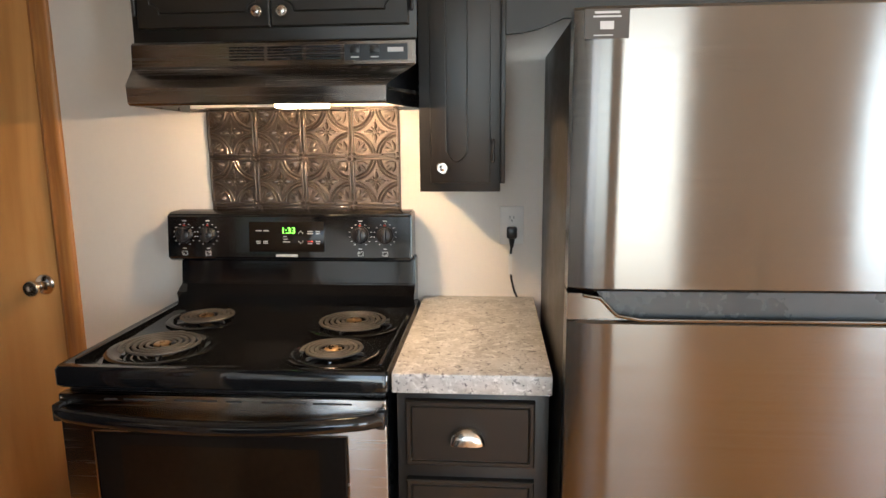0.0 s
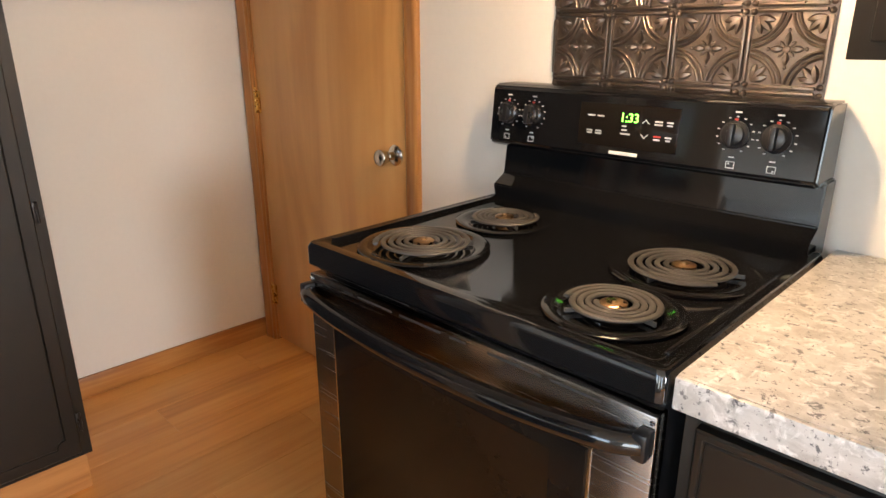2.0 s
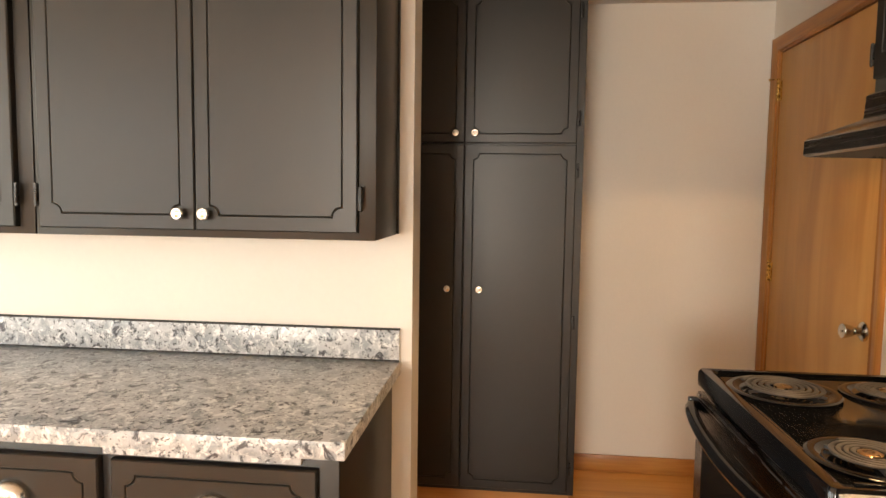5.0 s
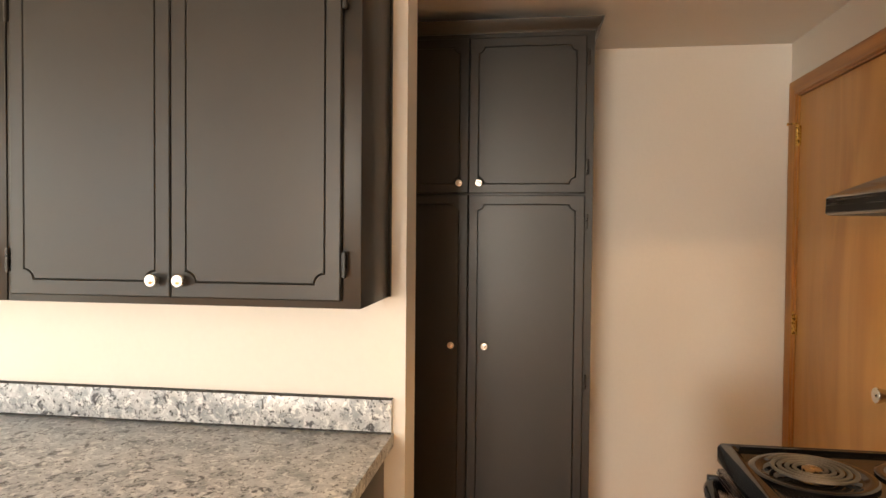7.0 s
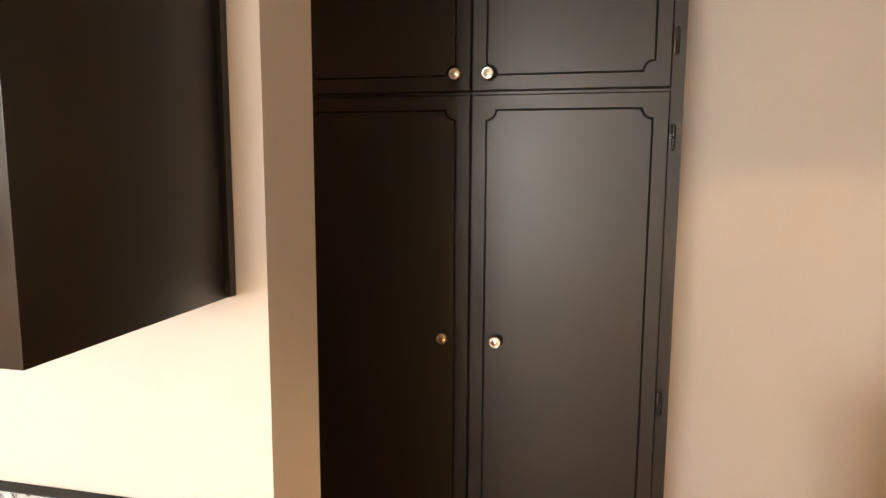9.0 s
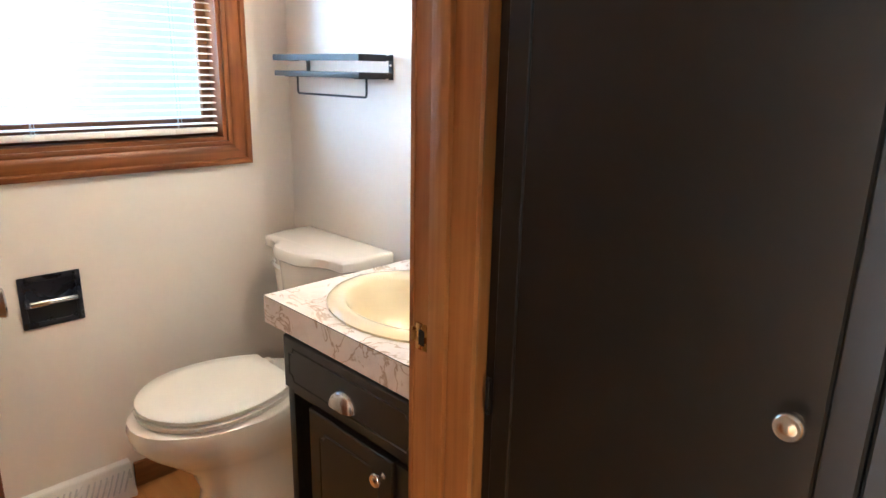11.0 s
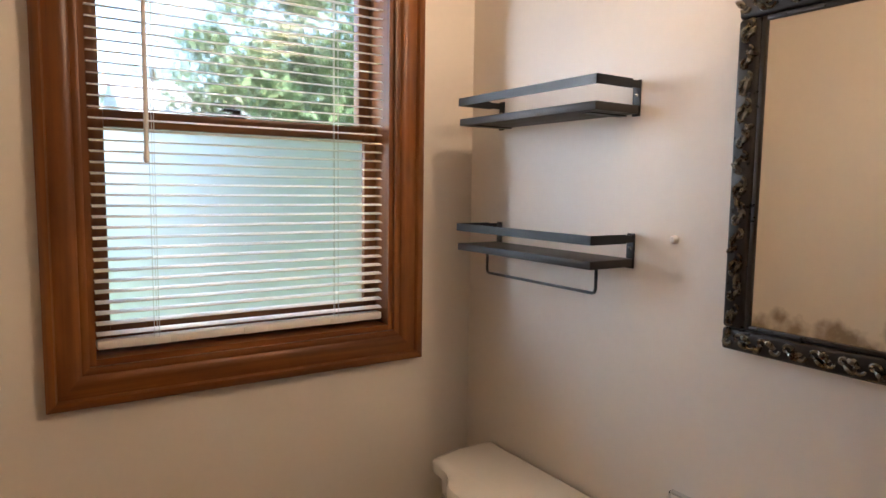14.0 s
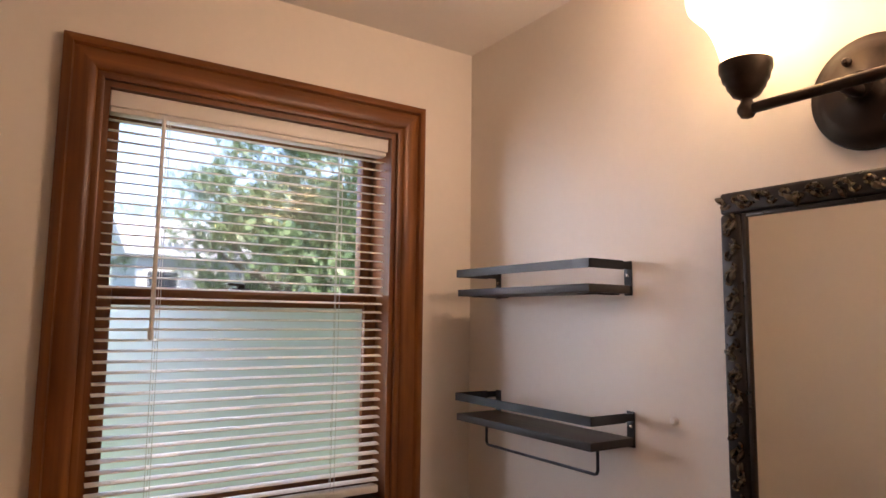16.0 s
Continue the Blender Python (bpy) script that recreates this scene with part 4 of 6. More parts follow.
# ---------------------------------------------------------------- kitchen: wall cabinets round the hood
UF = 1.838
hc = thing("hood_cabinet", "dark brown painted wall cabinet over the range hood", "cabinet", (-0.56, 2.0, 1.66))
hang(hc, "body", bx(-0.936, -0.190, UF + 0.020, NY - 0.002, 1.658, 2.06, 0.0015), ESPRESSO)
put_front(hc, "door", 0.350, 0.345, facing(-0.912, UF, 1.690, 0), (0.06, 0.28), (0.322, 0.034), None, -1)
put_front(hc, "door", 0.350, 0.345, facing(-0.559, UF, 1.690, 0), (0.06, 0.28), (0.034, 0.034), None, 1)
uc = thing("narrow_wall_cabinet", "narrow dark brown painted wall cabinet beside the hood", "cabinet", (-0.08, 2.0, 1.268))
hang(uc, "body", bx(-0.188, 0.022, UF + 0.020, NY - 0.002, 1.268, 2.06, 0.0015), ESPRESSO)
ud = hang(uc, "door", joined(bx(-0.158, -0.004, UF, UF + 0.0195, 1.292, 2.04, 0.002)), ESPRESSO)
ui = Matrix.Translation(-uc.location)
for gx in (-0.117, -0.063):
    part("bead", moved(joined(tube([(gx, UF - 0.0005, 1.372), (gx, UF - 0.0005, 2.00)], 0.0022, 6), tube([(gx + (0.027 if gx < -0.09 else -0.027) * k / 6, UF - 0.0005, 1.372 - 0.026 * (math.sin(math.pi / 2 * k / 6))) for k in range(7)], 0.0022, 6)), ui), ESPRESSO, ud)
part("knob", moved(knob_bm(), ui @ pose(-0.125, UF, 1.332)), NICKEL, ud, "satin nickel knob")
for hz in (1.374, 1.95):
    part("hinge", moved(hinge_bm(), ui @ pose(0.002, UF + 0.003, hz)), DARKHINGE, ud)
hang(uc, "side_strip", bx(0.022, 0.034, UF + 0.010, UF + 0.030, 1.290, 2.05, 0.001), ESPRESSO)
fc = thing("fridge_cabinet", "dark brown painted cabinet over the fridge with a curved valance", "cabinet", (0.5, 2.0, 1.75))
hang(fc, "body", bx(0.036, 0.93, UF + 0.020, NY - 0.002, 1.742, 2.06, 0.0015), ESPRESSO)
val = [(0.034, 1.66)] + [(0.034 + 0.14 * k / 10, 1.66 + 0.035 * (k / 10) ** 2) for k in range(1, 11)] + [(0.93, 1.695), (0.93, 1.80), (0.034, 1.80)]
hang(fc, "valance", prism(val, "y", UF, UF + 0.0195), ESPRESSO)
structure("soffit_north", bx(-0.96, 5.49, UF - 0.01, NY - 0.001, 2.062, CZ - 0.001), WALL, "plain painted soffit over the stove wall cabinets", "soffit")

hood = thing("range_hood", "stainless under-cabinet range hood with its lamp lit", "range hood", (-0.56, 1.9, 1.49))
hx0, hx1 = -0.934, -0.192
sec = [(hx0, hx1, 1.846, 1.656), (hx0, hx1, 1.838, 1.650), (hx0, hx1, 1.834, 1.594), (hx0 + 0.004, hx1 - 0.003, 1.824, 1.588), (hx0 + 0.070, hx1 - 0.044, 1.672, 1.536), (hx0 + 0.078, hx1 - 0.048, 1.660, 1.528), (hx0 + 0.080, hx1 - 0.049, 1.658, 1.494), (hx0 + 0.082, hx1 - 0.051, 1.664, 1.489)]
rows_l = [(a, y, z) for a, b, y, z in sec]
rows_r = [(b, y, z) for a, b, y, z in sec]
bm = bmesh.new()
vl = [bm.verts.new(p) for p in rows_l]
vr_ = [bm.verts.new(p) for p in rows_r]
for i in range(len(sec) - 1):
    bm.faces.new((vl[i], vr_[i], vr_[i + 1], vl[i + 1]))
hang(hood, "front", bm, STEEL_H, "brushed stainless hood front")
for vs, xw in ((rows_l, hx0), (rows_r, hx1)):
    b2 = bmesh.new()
    pv = [b2.verts.new(p) for p in vs] + [b2.verts.new((xw, NY - 0.002, 1.489)), b2.verts.new((xw, NY - 0.002, 1.656))]
    b2.faces.new(pv)
    hang(hood, "side", b2, BLACKPL, "dark hood side", False)
b3 = prism([(hx0 + 0.082, 1.664), (hx1 - 0.051, 1.664), (hx1 - 0.001, 1.83), (hx1 - 0.001, NY - 0.002), (hx0 + 0.001, NY - 0.002), (hx0 + 0.001, 1.83)], "z", 1.520, 1.526)
hang(hood, "underside", b3, STEEL_H, "", False)
hang(hood, "rim", bx(hx0 + 0.002, hx1 - 0.002, NY - 0.008, NY - 0.003, 1.489, 1.500), STEEL_H)
hang(hood, "rim", bx(hx0 + 0.085, hx1 - 0.055, 1.664, 1.668, 1.489, 1.500), STEEL_H)
hang(hood, "lamp_lens", bx(-0.508, -0.392, 1.676, 1.742, 1.481, 1.5195, 0.004), HOODGLOW, "glowing warm lamp lens").visible_shadow = False
hang(hood, "filter", joined(*[bx(-0.36 + 0.0, -0.24, 1.74 + 0.012 * k, 1.745 + 0.012 * k, 1.516, 1.5198) for k in range(12)]), BLACKPL)
for g in range(3):
    for k in range(5):
        x0 = -0.672 + g * 0.100
        hang(hood, "vent_slot", bx(x0, x0 + 0.090, 1.8325, 1.8365, 1.607 + k * 0.0075, 1.6105 + k * 0.0075), BLACKPL, "", False)
sw = hang(hood, "switch_plate", bx(-0.372, -0.212, 1.8315, 1.8365, 1.603, 1.642), BLACKPL, "dark switch plate", False)
hi = Matrix.Translation(-hood.location)
for sx in (-0.345, -0.295):
    part("rocker_switch", moved(bx(sx - 0.012, sx + 0.012, 1.828, 1.8315, 1.620, 1.637, 0.001), hi), BLACKPL, sw)
    part("print_bar", moved(bx(sx - 0.010, sx + 0.010, 1.831, 1.8314, 1.609, 1.612), hi), GREYPRINT, sw, "", False)
part("maker_mark", moved(bx(-0.262, -0.222, 1.831, 1.8314, 1.622, 1.633), hi), GREYPRINT, sw, "pale maker's mark, plain", False)

# ---------------------------------------------------------------- kitchen: pressed tin splashback
tin = thing("splashback", "pressed bronze-coloured tin panel with flower and arc relief behind the stove", "splashback", (-0.58, NY, 1.05))
hang(tin, "backing", bx(-0.884, -0.280, NY - 0.004, NY - 0.0005, 1.05, 1.503), TIN, "", False)
TW = 0.1495


def leaf_bm(L, W, H):
    """A small domed leaf from the origin along +z, bulging to -y."""
    rings = []
    for i in range(6):
        f = i / 5
        w = W * math.sin(math.pi * (0.08 + 0.84 * f))
        rings.append([(-w, 0, L * f), (-w * 0.5, -H * math.sin(math.pi * (0.1 + 0.8 * f)), L * f), (w * 0.5, -H * math.sin(math.pi * (0.1 + 0.8 * f)), L * f), (w, 0, L * f)])
    return loft(rings, False, False)


def tin_tile():
    """One relief tile, 0.15 m square, centred, on y=0 facing -y."""
    h = TW / 2
    bits = [bx(-h, h, -0.0015, 0, -h, h)]
    for cx in (-1, 1):
        for cz in (-1, 1):
            pts, pts2 = [], []
            base = math.atan2(-cz, -cx)
            for k in range(9):
                a = base - math.pi / 5 + math.pi / 2.5 * k / 8
                pts.append((cx * h + 0.0725 * math.cos(a), -0.002, cz * h + 0.0725 * math.sin(a)))
                pts2.append((cx * h + 0.0625 * math.cos(a), -0.002, cz * h + 0.0625 * math.sin(a)))
            for p, r in ((pts, 0.0036), (pts2, 0.0042)):
                rings = []
                for i, q in enumerate(p):
                    d = Vector((q[0] - cx * h, 0, q[2] - cz * h)).normalized()
                    rings.append([Vector(q) + d * r * math.cos(u) + Vector((0, -1, 0)) * r * 1.5 * math.sin(u) for u in (0, math.pi / 4, math.pi / 2, 3 * math.pi / 4, math.pi)])
                bits.append(loft(rings, False, False))
            for da in (-32, 0, 32):
                ang = math.degrees(math.atan2(-cx, -cz))
                bits.append(moved(leaf_bm(0.032 if da else 0.038, 0.0080, 0.008), pose(cx * (h - 0.016), -0.001, cz * (h - 0.016), 0, ang + da)))
            bits.append(moved(lathe([(0.0062, 0), (0.0058, 0.006), (0.003, 0.010), (0.001, 0.011)], 10), pose(cx * (h - 0.0072), -0.001, cz * (h - 0.0072), 90)))
    for a in range(0, 360, 90):
        bits.append(moved(leaf_bm(0.024, 0.007, 0.008), pose(0, -0.001, 0, 0, a) @ pose(0, 0, 0.006)))
        bits.append(moved(leaf_bm(0.014, 0.004, 0.004), pose(0, -0.001, 0, 0, a + 45) @ pose(0, 0, 0.006)))
        bits.append(moved(lathe([(0.004, 0), (0.003, 0.003), (0.001, 0.004)], 8), pose(0.034 * math.sin(radians(a)), -0.001, 0.034 * math.cos(radians(a)), 90)))
    bits.append(moved(lathe([(0.007, 0), (0.006, 0.004), (0.002, 0.0065)], 10), pose(0, -0.001, 0, 90)))
    for sg in (-1, 1):
        e0, e1 = sorted((sg * (h - 0.0010), sg * (h - 0.0085)))
        bits.append(bx(-h + 0.014, h - 0.014, -0.0115, -0.001, e0, e1, 0.0028, 2))
        bits.append(bx(e0, e1, -0.0115, -0.001, -h + 0.014, h - 0.014, 0.0028, 2))
    return joined(*bits)
tm = bpy.data.meshes.new("tin_tile")
tb = tin_tile()
tb.to_mesh(tm)
tb.free()
tm.materials.append(TIN)
smooth(tm)
for i in range(4):
    for j in range(3):
        o = new("tile", tm)
        o.parent = tin
        o.location = Vector((-0.882 + 0.0745 + i * 0.1505, NY - 0.004, 1.502 - 0.076 - j * 0.1505)) - tin.location

# outlet with cord
out = thing("wall_outlet", "white wall outlet with a black plug and hanging cord", "outlet", (0.062, NY, 1.14))
hang(out, "cover_plate", bx(0.026, 0.098, NY - 0.006, NY - 0.0005, 1.080, 1.197, 0.002), WHITEPL)
for oz in (1.117, 1.160):
    hang(out, "socket", moved(lathe([(0.017, 0), (0.017, 0.002), (0.001, 0.002)], 20), pose(0.062, NY - 0.006, oz, 90)), WHITEPL)
# raised dark bars draw the shaded socket slots
for sx, sz in ((0.056, 1.163), (0.068, 1.163), (0.062, 1.153)):
    hang(out, "slot", bx(sx - 0.001, sx + 0.001, NY - 0.0088, NY - 0.0079, sz - 0.004, sz + 0.004), SHADOWED, "", False)
hang(out, "plug", joined(bx(0.046, 0.078, NY - 0.034, NY - 0.0085, 1.100, 1.136, 0.006), moved(lathe([(0.010, 0), (0.005, 0.03)], 12), pose(0.062, NY - 0.022, 1.102, 180))), BLACKPL, "black plug")
cord = [(0.062, NY - 0.022, 1.085), (0.060, NY - 0.022, 1.06), (0.058, NY - 0.018, 1.02), (0.062, NY - 0.014, 0.97), (0.072, NY - 0.012, 0.93), (0.080, NY - 0.010, 0.913)]
hang(out, "cord", tube(cord, 0.0035, 8), BLACKPL, "black cord")
hang(out, "cord_tag", moved(bx(-0.006, 0.006, -0.001, 0.001, -0.032, 0.032), pose(0.058, NY - 0.025, 1.020)), WHITEPL, "white tag round the cord")


# ---------------------------------------------------------------- bathroom: window with blind
win = tagged(thing("window_1", "double-hung bathroom window in dark stained wood with frosted lower pane", "window", (-1.80, BS, 1.0)), kind="structure")
for ax, bm in mitred_frame(WR + 0.004, WL - 0.004, WB + 0.004, WT - 0.004, 0.076, 0.022, pose(0, BS, 0) @ pose(0, 0, 0, 0, 0, 180) @ pose(-(WR + WL), 0, 0),
                           prof=[(0, 0), (0, -0.010), (0.008, -0.013), (0.014, -0.011), (0.018, -0.016), (0.030, -0.019), (0.048, -0.016), (0.056, -0.014), (0.060, -0.022), (0.072, -0.022), (0.076, -0.019), (0.076, 0)]):
    hang(win, "casing", bm, WALNUT_Z if ax == "z" else WALNUT_X)
for bm, m in ((bx(WR - 0.001, WR + 0.016, BS - 0.149, BS - 0.0005, WB, WT), WALNUT_Z), (bx(WL - 0.016, WL + 0.001, BS - 0.149, BS - 0.0005, WB, WT), WALNUT_Z),
              (bx(WR + 0.016, WL - 0.016, BS - 0.149, BS - 0.0005, WT - 0.016, WT + 0.001), WALNUT_X), (bx(WR + 0.016, WL - 0.016, BS - 0.149, BS - 0.0005, WB - 0.001, WB + 0.016), WALNUT_X)):
    hang(win, "jamb", bm, m)


def sash(name, y0, y1, z0, z1, st, rb, rt, glass, label):
    a, b = WR + 0.017, WL - 0.017
    s = hang(win, name, joined(bx(a, a + st, y0, y1, z0, z1, 0.002), bx(b - st, b, y0, y1, z0, z1, 0.002)), WALNUT_Z, label)
    i = Matrix.Translation(-win.location)
    part("rail", moved(bx(a + st, b - st, y0 + 0.001, y1 - 0.001, z0, z0 + rb, 0.002), i), WALNUT_X, s)
    part("rail", moved(bx(a + st, b - st, y0 + 0.001, y1 - 0.001, z1 - rt, z1, 0.002), i), WALNUT_X, s)
    g = part("pane", moved(bx(a + st, b - st, (y0 + y1) / 2 - 0.002, (y0 + y1) / 2 + 0.002, z0 + rb, z1 - rt), i), glass, s, "", False)
    g.visible_shadow = False
    return s
sash("upper_sash", BS - 0.135, BS - 0.103, 1.560, WT - 0.017, 0.030, 0.030, 0.035, CLEAR, "upper sash with clear pane")
lo = sash("lower_sash", BS - 0.098, BS - 0.066, WB + 0.017, 1.595, 0.032, 0.055, 0.034, FROST, "lower sash with frosted pane")
hang(win, "sash_lock", joined(bx(-1.80, -1.755, BS - 0.090, BS - 0.068, 1.5955, 1.603, 0.002), moved(lathe([(0.010, 0), (0.010, 0.010), (0.003, 0.013)], 14), pose(-1.780, BS - 0.080, 1.602)), moved(bx(0, 0.034, -0.004, 0.004, 0.006, 0.012, 0.002), pose(-1.780, BS - 0.080, 1.602, 0, 0, 20))), ORB, "dark sash lock")

blind = thing("window_blind", "white slatted blind lowered and open in the bathroom window", "blind", (-1.80, BS - 0.03, 1.98))
bl0, bl1 = WR + 0.020, WL - 0.020
hang(blind, "headrail", bx(bl0, bl1, BS - 0.056, BS - 0.022, 1.950, 1.992, 0.002), BLIND)
hang(blind, "valance", bx(bl0 - 0.002, bl1 + 0.002, BS - 0.021, BS - 0.015, 1.960, 1.993, 0.002), BLIND)
SN = 38
zs = [1.148 + (1.936 - 1.148) * k / (SN - 1) for k in range(SN)]
rings = []
for k in range(7):
    u = -0.0125 + 0.025 * k / 6
    rings.append((u, 0.0022 * (1 - (u / 0.0125) ** 2)))
top = [(bl0, u, w + 0.0005) for u, w in rings] + [(bl0, u, w - 0.0005) for u, w in reversed(rings)]
sb_ = loft([top, [(bl1, y, z) for x, y, z in top]])
moved(sb_, pose(0, 0, 0, -8))
sme = bpy.data.meshes.new("slat")
sb_.to_mesh(sme)
sb_.free()
sme.materials.append(BLIND)
smooth(sme, 60)
for z in zs:
    o = new("slat", sme)
    o.parent = blind
    o.location = Vector((0, BS - 0.038, z)) - blind.location
hang(blind, "bottom_rail", bx(bl0, bl1, BS - 0.053, BS - 0.024, 1.118, 1.136, 0.004), BLIND, "cream bottom rail")
for cx in (-1.595, -1.800, -2.005):
    hang(blind, "rail_clip", bx(cx - 0.026, cx + 0.026, BS - 0.0235, BS - 0.0215, 1.119, 1.133, 0.001), WHITEPL)
for cx in (-1.600, -2.000):
    for dy in (-0.0518, -0.0242):
        hang(blind, "ladder_cord", tube([(cx, BS + dy, 1.13), (cx, BS + dy, 1.965)], 0.0008, 5), WHITEPL)
    hang(blind, "lift_cord", tube([(cx + 0.010, BS - 0.0225, 1.13), (cx + 0.010, BS - 0.0225, 1.965)], 0.0008, 5), WHITEPL)
hang(blind, "tilt_wand", joined(tube([(-1.585, BS - 0.010, 1.950), (-1.583, BS - 0.006, 1.72), (-1.582, BS - 0.004, 1.510)], 0.0042, 8), moved(lathe([(0.003, 0), (0.006, 0.004), (0.006, 0.02), (0.004, 0.024)], 10), pose(-1.582, BS - 0.004, 1.490))), WHITEPL, "tilt wand")

# ---------------------------------------------------------------- bathroom: paper holder, heating grille
tp = thing("paper_holder", "dark recessed toilet paper holder with a bare chrome roller", "paper holder", (-1.577, BS, 0.683))
a0, a1, c0, c1 = -1.655, -1.499, 0.608, 0.758
hang(tp, "plate", joined(bx(a0, a0 + 0.016, BS, BS + 0.006, c0, c1, 0.002), bx(a1 - 0.016, a1, BS, BS + 0.006, c0, c1, 0.002), bx(a0 + 0.016, a1 - 0.016, BS, BS + 0.006, c0, c0 + 0.016, 0.002), bx(a0 + 0.016, a1 - 0.016, BS, BS + 0.006, c1 - 0.016, c1, 0.002)), NAVY)
hang(tp, "recess", bx(a0 + 0.015, a1 - 0.015, BS + 0.0005, BS + 0.002, c0 + 0.015, c1 - 0.015), NAVY, "", False)
for px in (a0 + 0.010, a1 - 0.022):
    hang(tp, "post", prism([(BS + 0.001, 0.668), (BS + 0.022, 0.676), (BS + 0.030, 0.683), (BS + 0.022, 0.690), (BS + 0.001, 0.698)], "x", px, px + 0.012, 0.002), NAVY)
hang(tp, "roller", joined(moved(lathe([(0.007, -0.060), (0.008, -0.058), (0.008, 0.012), (0.0095, 0.013), (0.0095, 0.058), (0.007, 0.060)], 18), pose(-1.577, BS + 0.022, 0.683, 0, 90))), CHROME, "bare chrome roller")

gr = thing("heating_grille", "white metal baseboard heating grille below the window", "heating grille", (-1.48, BS, 0))
g0, g1 = -1.722, -1.255
prof = [(BS + 0.001, 0.0), (BS + 0.058, 0.0), (BS + 0.060, 0.012), (BS + 0.022, 0.104), (BS + 0.001, 0.112)]
hang(gr, "body", prism(prof, "x", g0, g1, 0.002), WHITEPL)
slope = math.degrees(math.atan2(0.038, 0.092))
for k in range(26):
    cx = g0 + 0.022 + (g1 - g0 - 0.044) * k / 25
    lean = 26 if k < 13 else -26
    hang(gr, "fin", moved(bx(-0.0022, 0.0022, -0.004, 0.0, -0.034, 0.034), pose(cx, BS + 0.0415, 0.058, slope, 0, 0) @ pose(0, 0, 0, 0, 0, 180) @ pose(0, 0.0, 0, 0, lean, 0)), GREYPRINT, "", False)
for cx, lean in ((g0 + (g1 - g0) * 0.36, 42), (g0 + (g1 - g0) * 0.64, -42)):
    hang(gr, "bar", moved(bx(-0.005, 0.005, -0.007, 0.0, -0.046, 0.046), pose(cx, BS + 0.0415, 0.058, slope) @ pose(0, 0, 0, 0, 0, 180) @ pose(0, 0, 0, 0, lean)), WHITEPL, "", False)
hang(gr, "lever", moved(bx(-0.004, 0.004, -0.010, 0, -0.010, 0.010, 0.002), pose(g0 + 0.012, BS + 0.036, 0.07, slope) @ pose(0, 0, 0, 0, 0, 180)), GREYPRINT)

# ---------------------------------------------------------------- bathroom: toilet
wc_ = thing("toilet", "white porcelain toilet with closed seat lid and curved tank", "toilet", (-1.98, -0.815, 0))
TY = -0.815


def tank_ring(z, grow, hw, back, front, bulge):
    """Plan of tank and lid: straight back, front that swells in the middle by an S curve."""
    pts = []
    n = 24
    for i in range(n + 1):
        f = -1 + 2 * i / n
        s = 1 / (1 + math.exp((abs(f) - 0.42) * 15))
        x = front + bulge * s
        e = max(0.0, abs(f) - 0.86) / 0.14
        x -= (front - back) * 0.42 * (1 - math.sqrt(max(0, 1 - e * e)))
        pts.append((x + grow, TY + f * (hw + grow), z))
    pts += [(back - min(grow, 0.004), TY + (hw + grow) * 0.97, z), (back - min(grow, 0.004), TY - (hw + grow) * 0.97, z)]
    return pts
TB = BW + 0.014
hang(wc_, "tank", loft([tank_ring(0.395, -0.028, 0.205, TB, -2.200, 0.050), tank_ring(0.43, -0.014, 0.208, TB, -2.200, 0.052), tank_ring(0.60, -0.006, 0.214, TB, -2.195, 0.054), tank_ring(0.758, 0, 0.216, TB, -2.190, 0.056)]), PORCELAIN, "white porcelain tank")
hang(wc_, "tank_lid", loft([tank_ring(0.7585, 0.004, 0.222, TB, -2.186, 0.058), tank_ring(0.764, 0.010, 0.222, TB, -2.186, 0.058), tank_ring(0.788, 0.011, 0.222, TB, -2.186, 0.058), tank_ring(0.796, 0.005, 0.222, TB, -2.186, 0.058), tank_ring(0.799, -0.008, 0.222, TB, -2.186, 0.056)]), PORCELAIN, "curved porcelain tank lid")


def bowl_ring(z, xb, xf, hw, n=32, power=2.2):
    out = []
    cx, sx = (xb + xf) / 2, (xf - xb) / 2
    for i in range(n):
        a = 2 * math.pi * i / n
        c, s = math.cos(a), math.sin(a)
        x = cx + sx * math.copysign(abs(c) ** (2 / power), c)
        w = hw * (1.0 - 0.10 * max(0, c))
        out.append((x, TY + w * math.copysign(abs(s) ** (2 / power), s), z))
    return out
hang(wc_, "bowl", loft([bowl_ring(0.0, -2.24, -1.80, 0.120), bowl_ring(0.02, -2.24, -1.80, 0.116), bowl_ring(0.12, -2.23, -1.815, 0.102), bowl_ring(0.19, -2.22, -1.79, 0.112), bowl_ring(0.25, -2.21, -1.725, 0.150), bowl_ring(0.30, -2.20, -1.668, 0.182), bowl_ring(0.335, -2.20, -1.640, 0.195), bowl_ring(0.370, -2.20, -1.634, 0.197), bowl_ring(0.390, -2.20, -1.638, 0.194), bowl_ring(0.398, -2.20, -1.650, 0.184)]), PORCELAIN, "white porcelain bowl")
hang(wc_, "tank_deck", bx(-2.352, -2.12, TY - 0.115, TY + 0.115, 0.345, 0.3985, 0.02, 4), PORCELAIN)


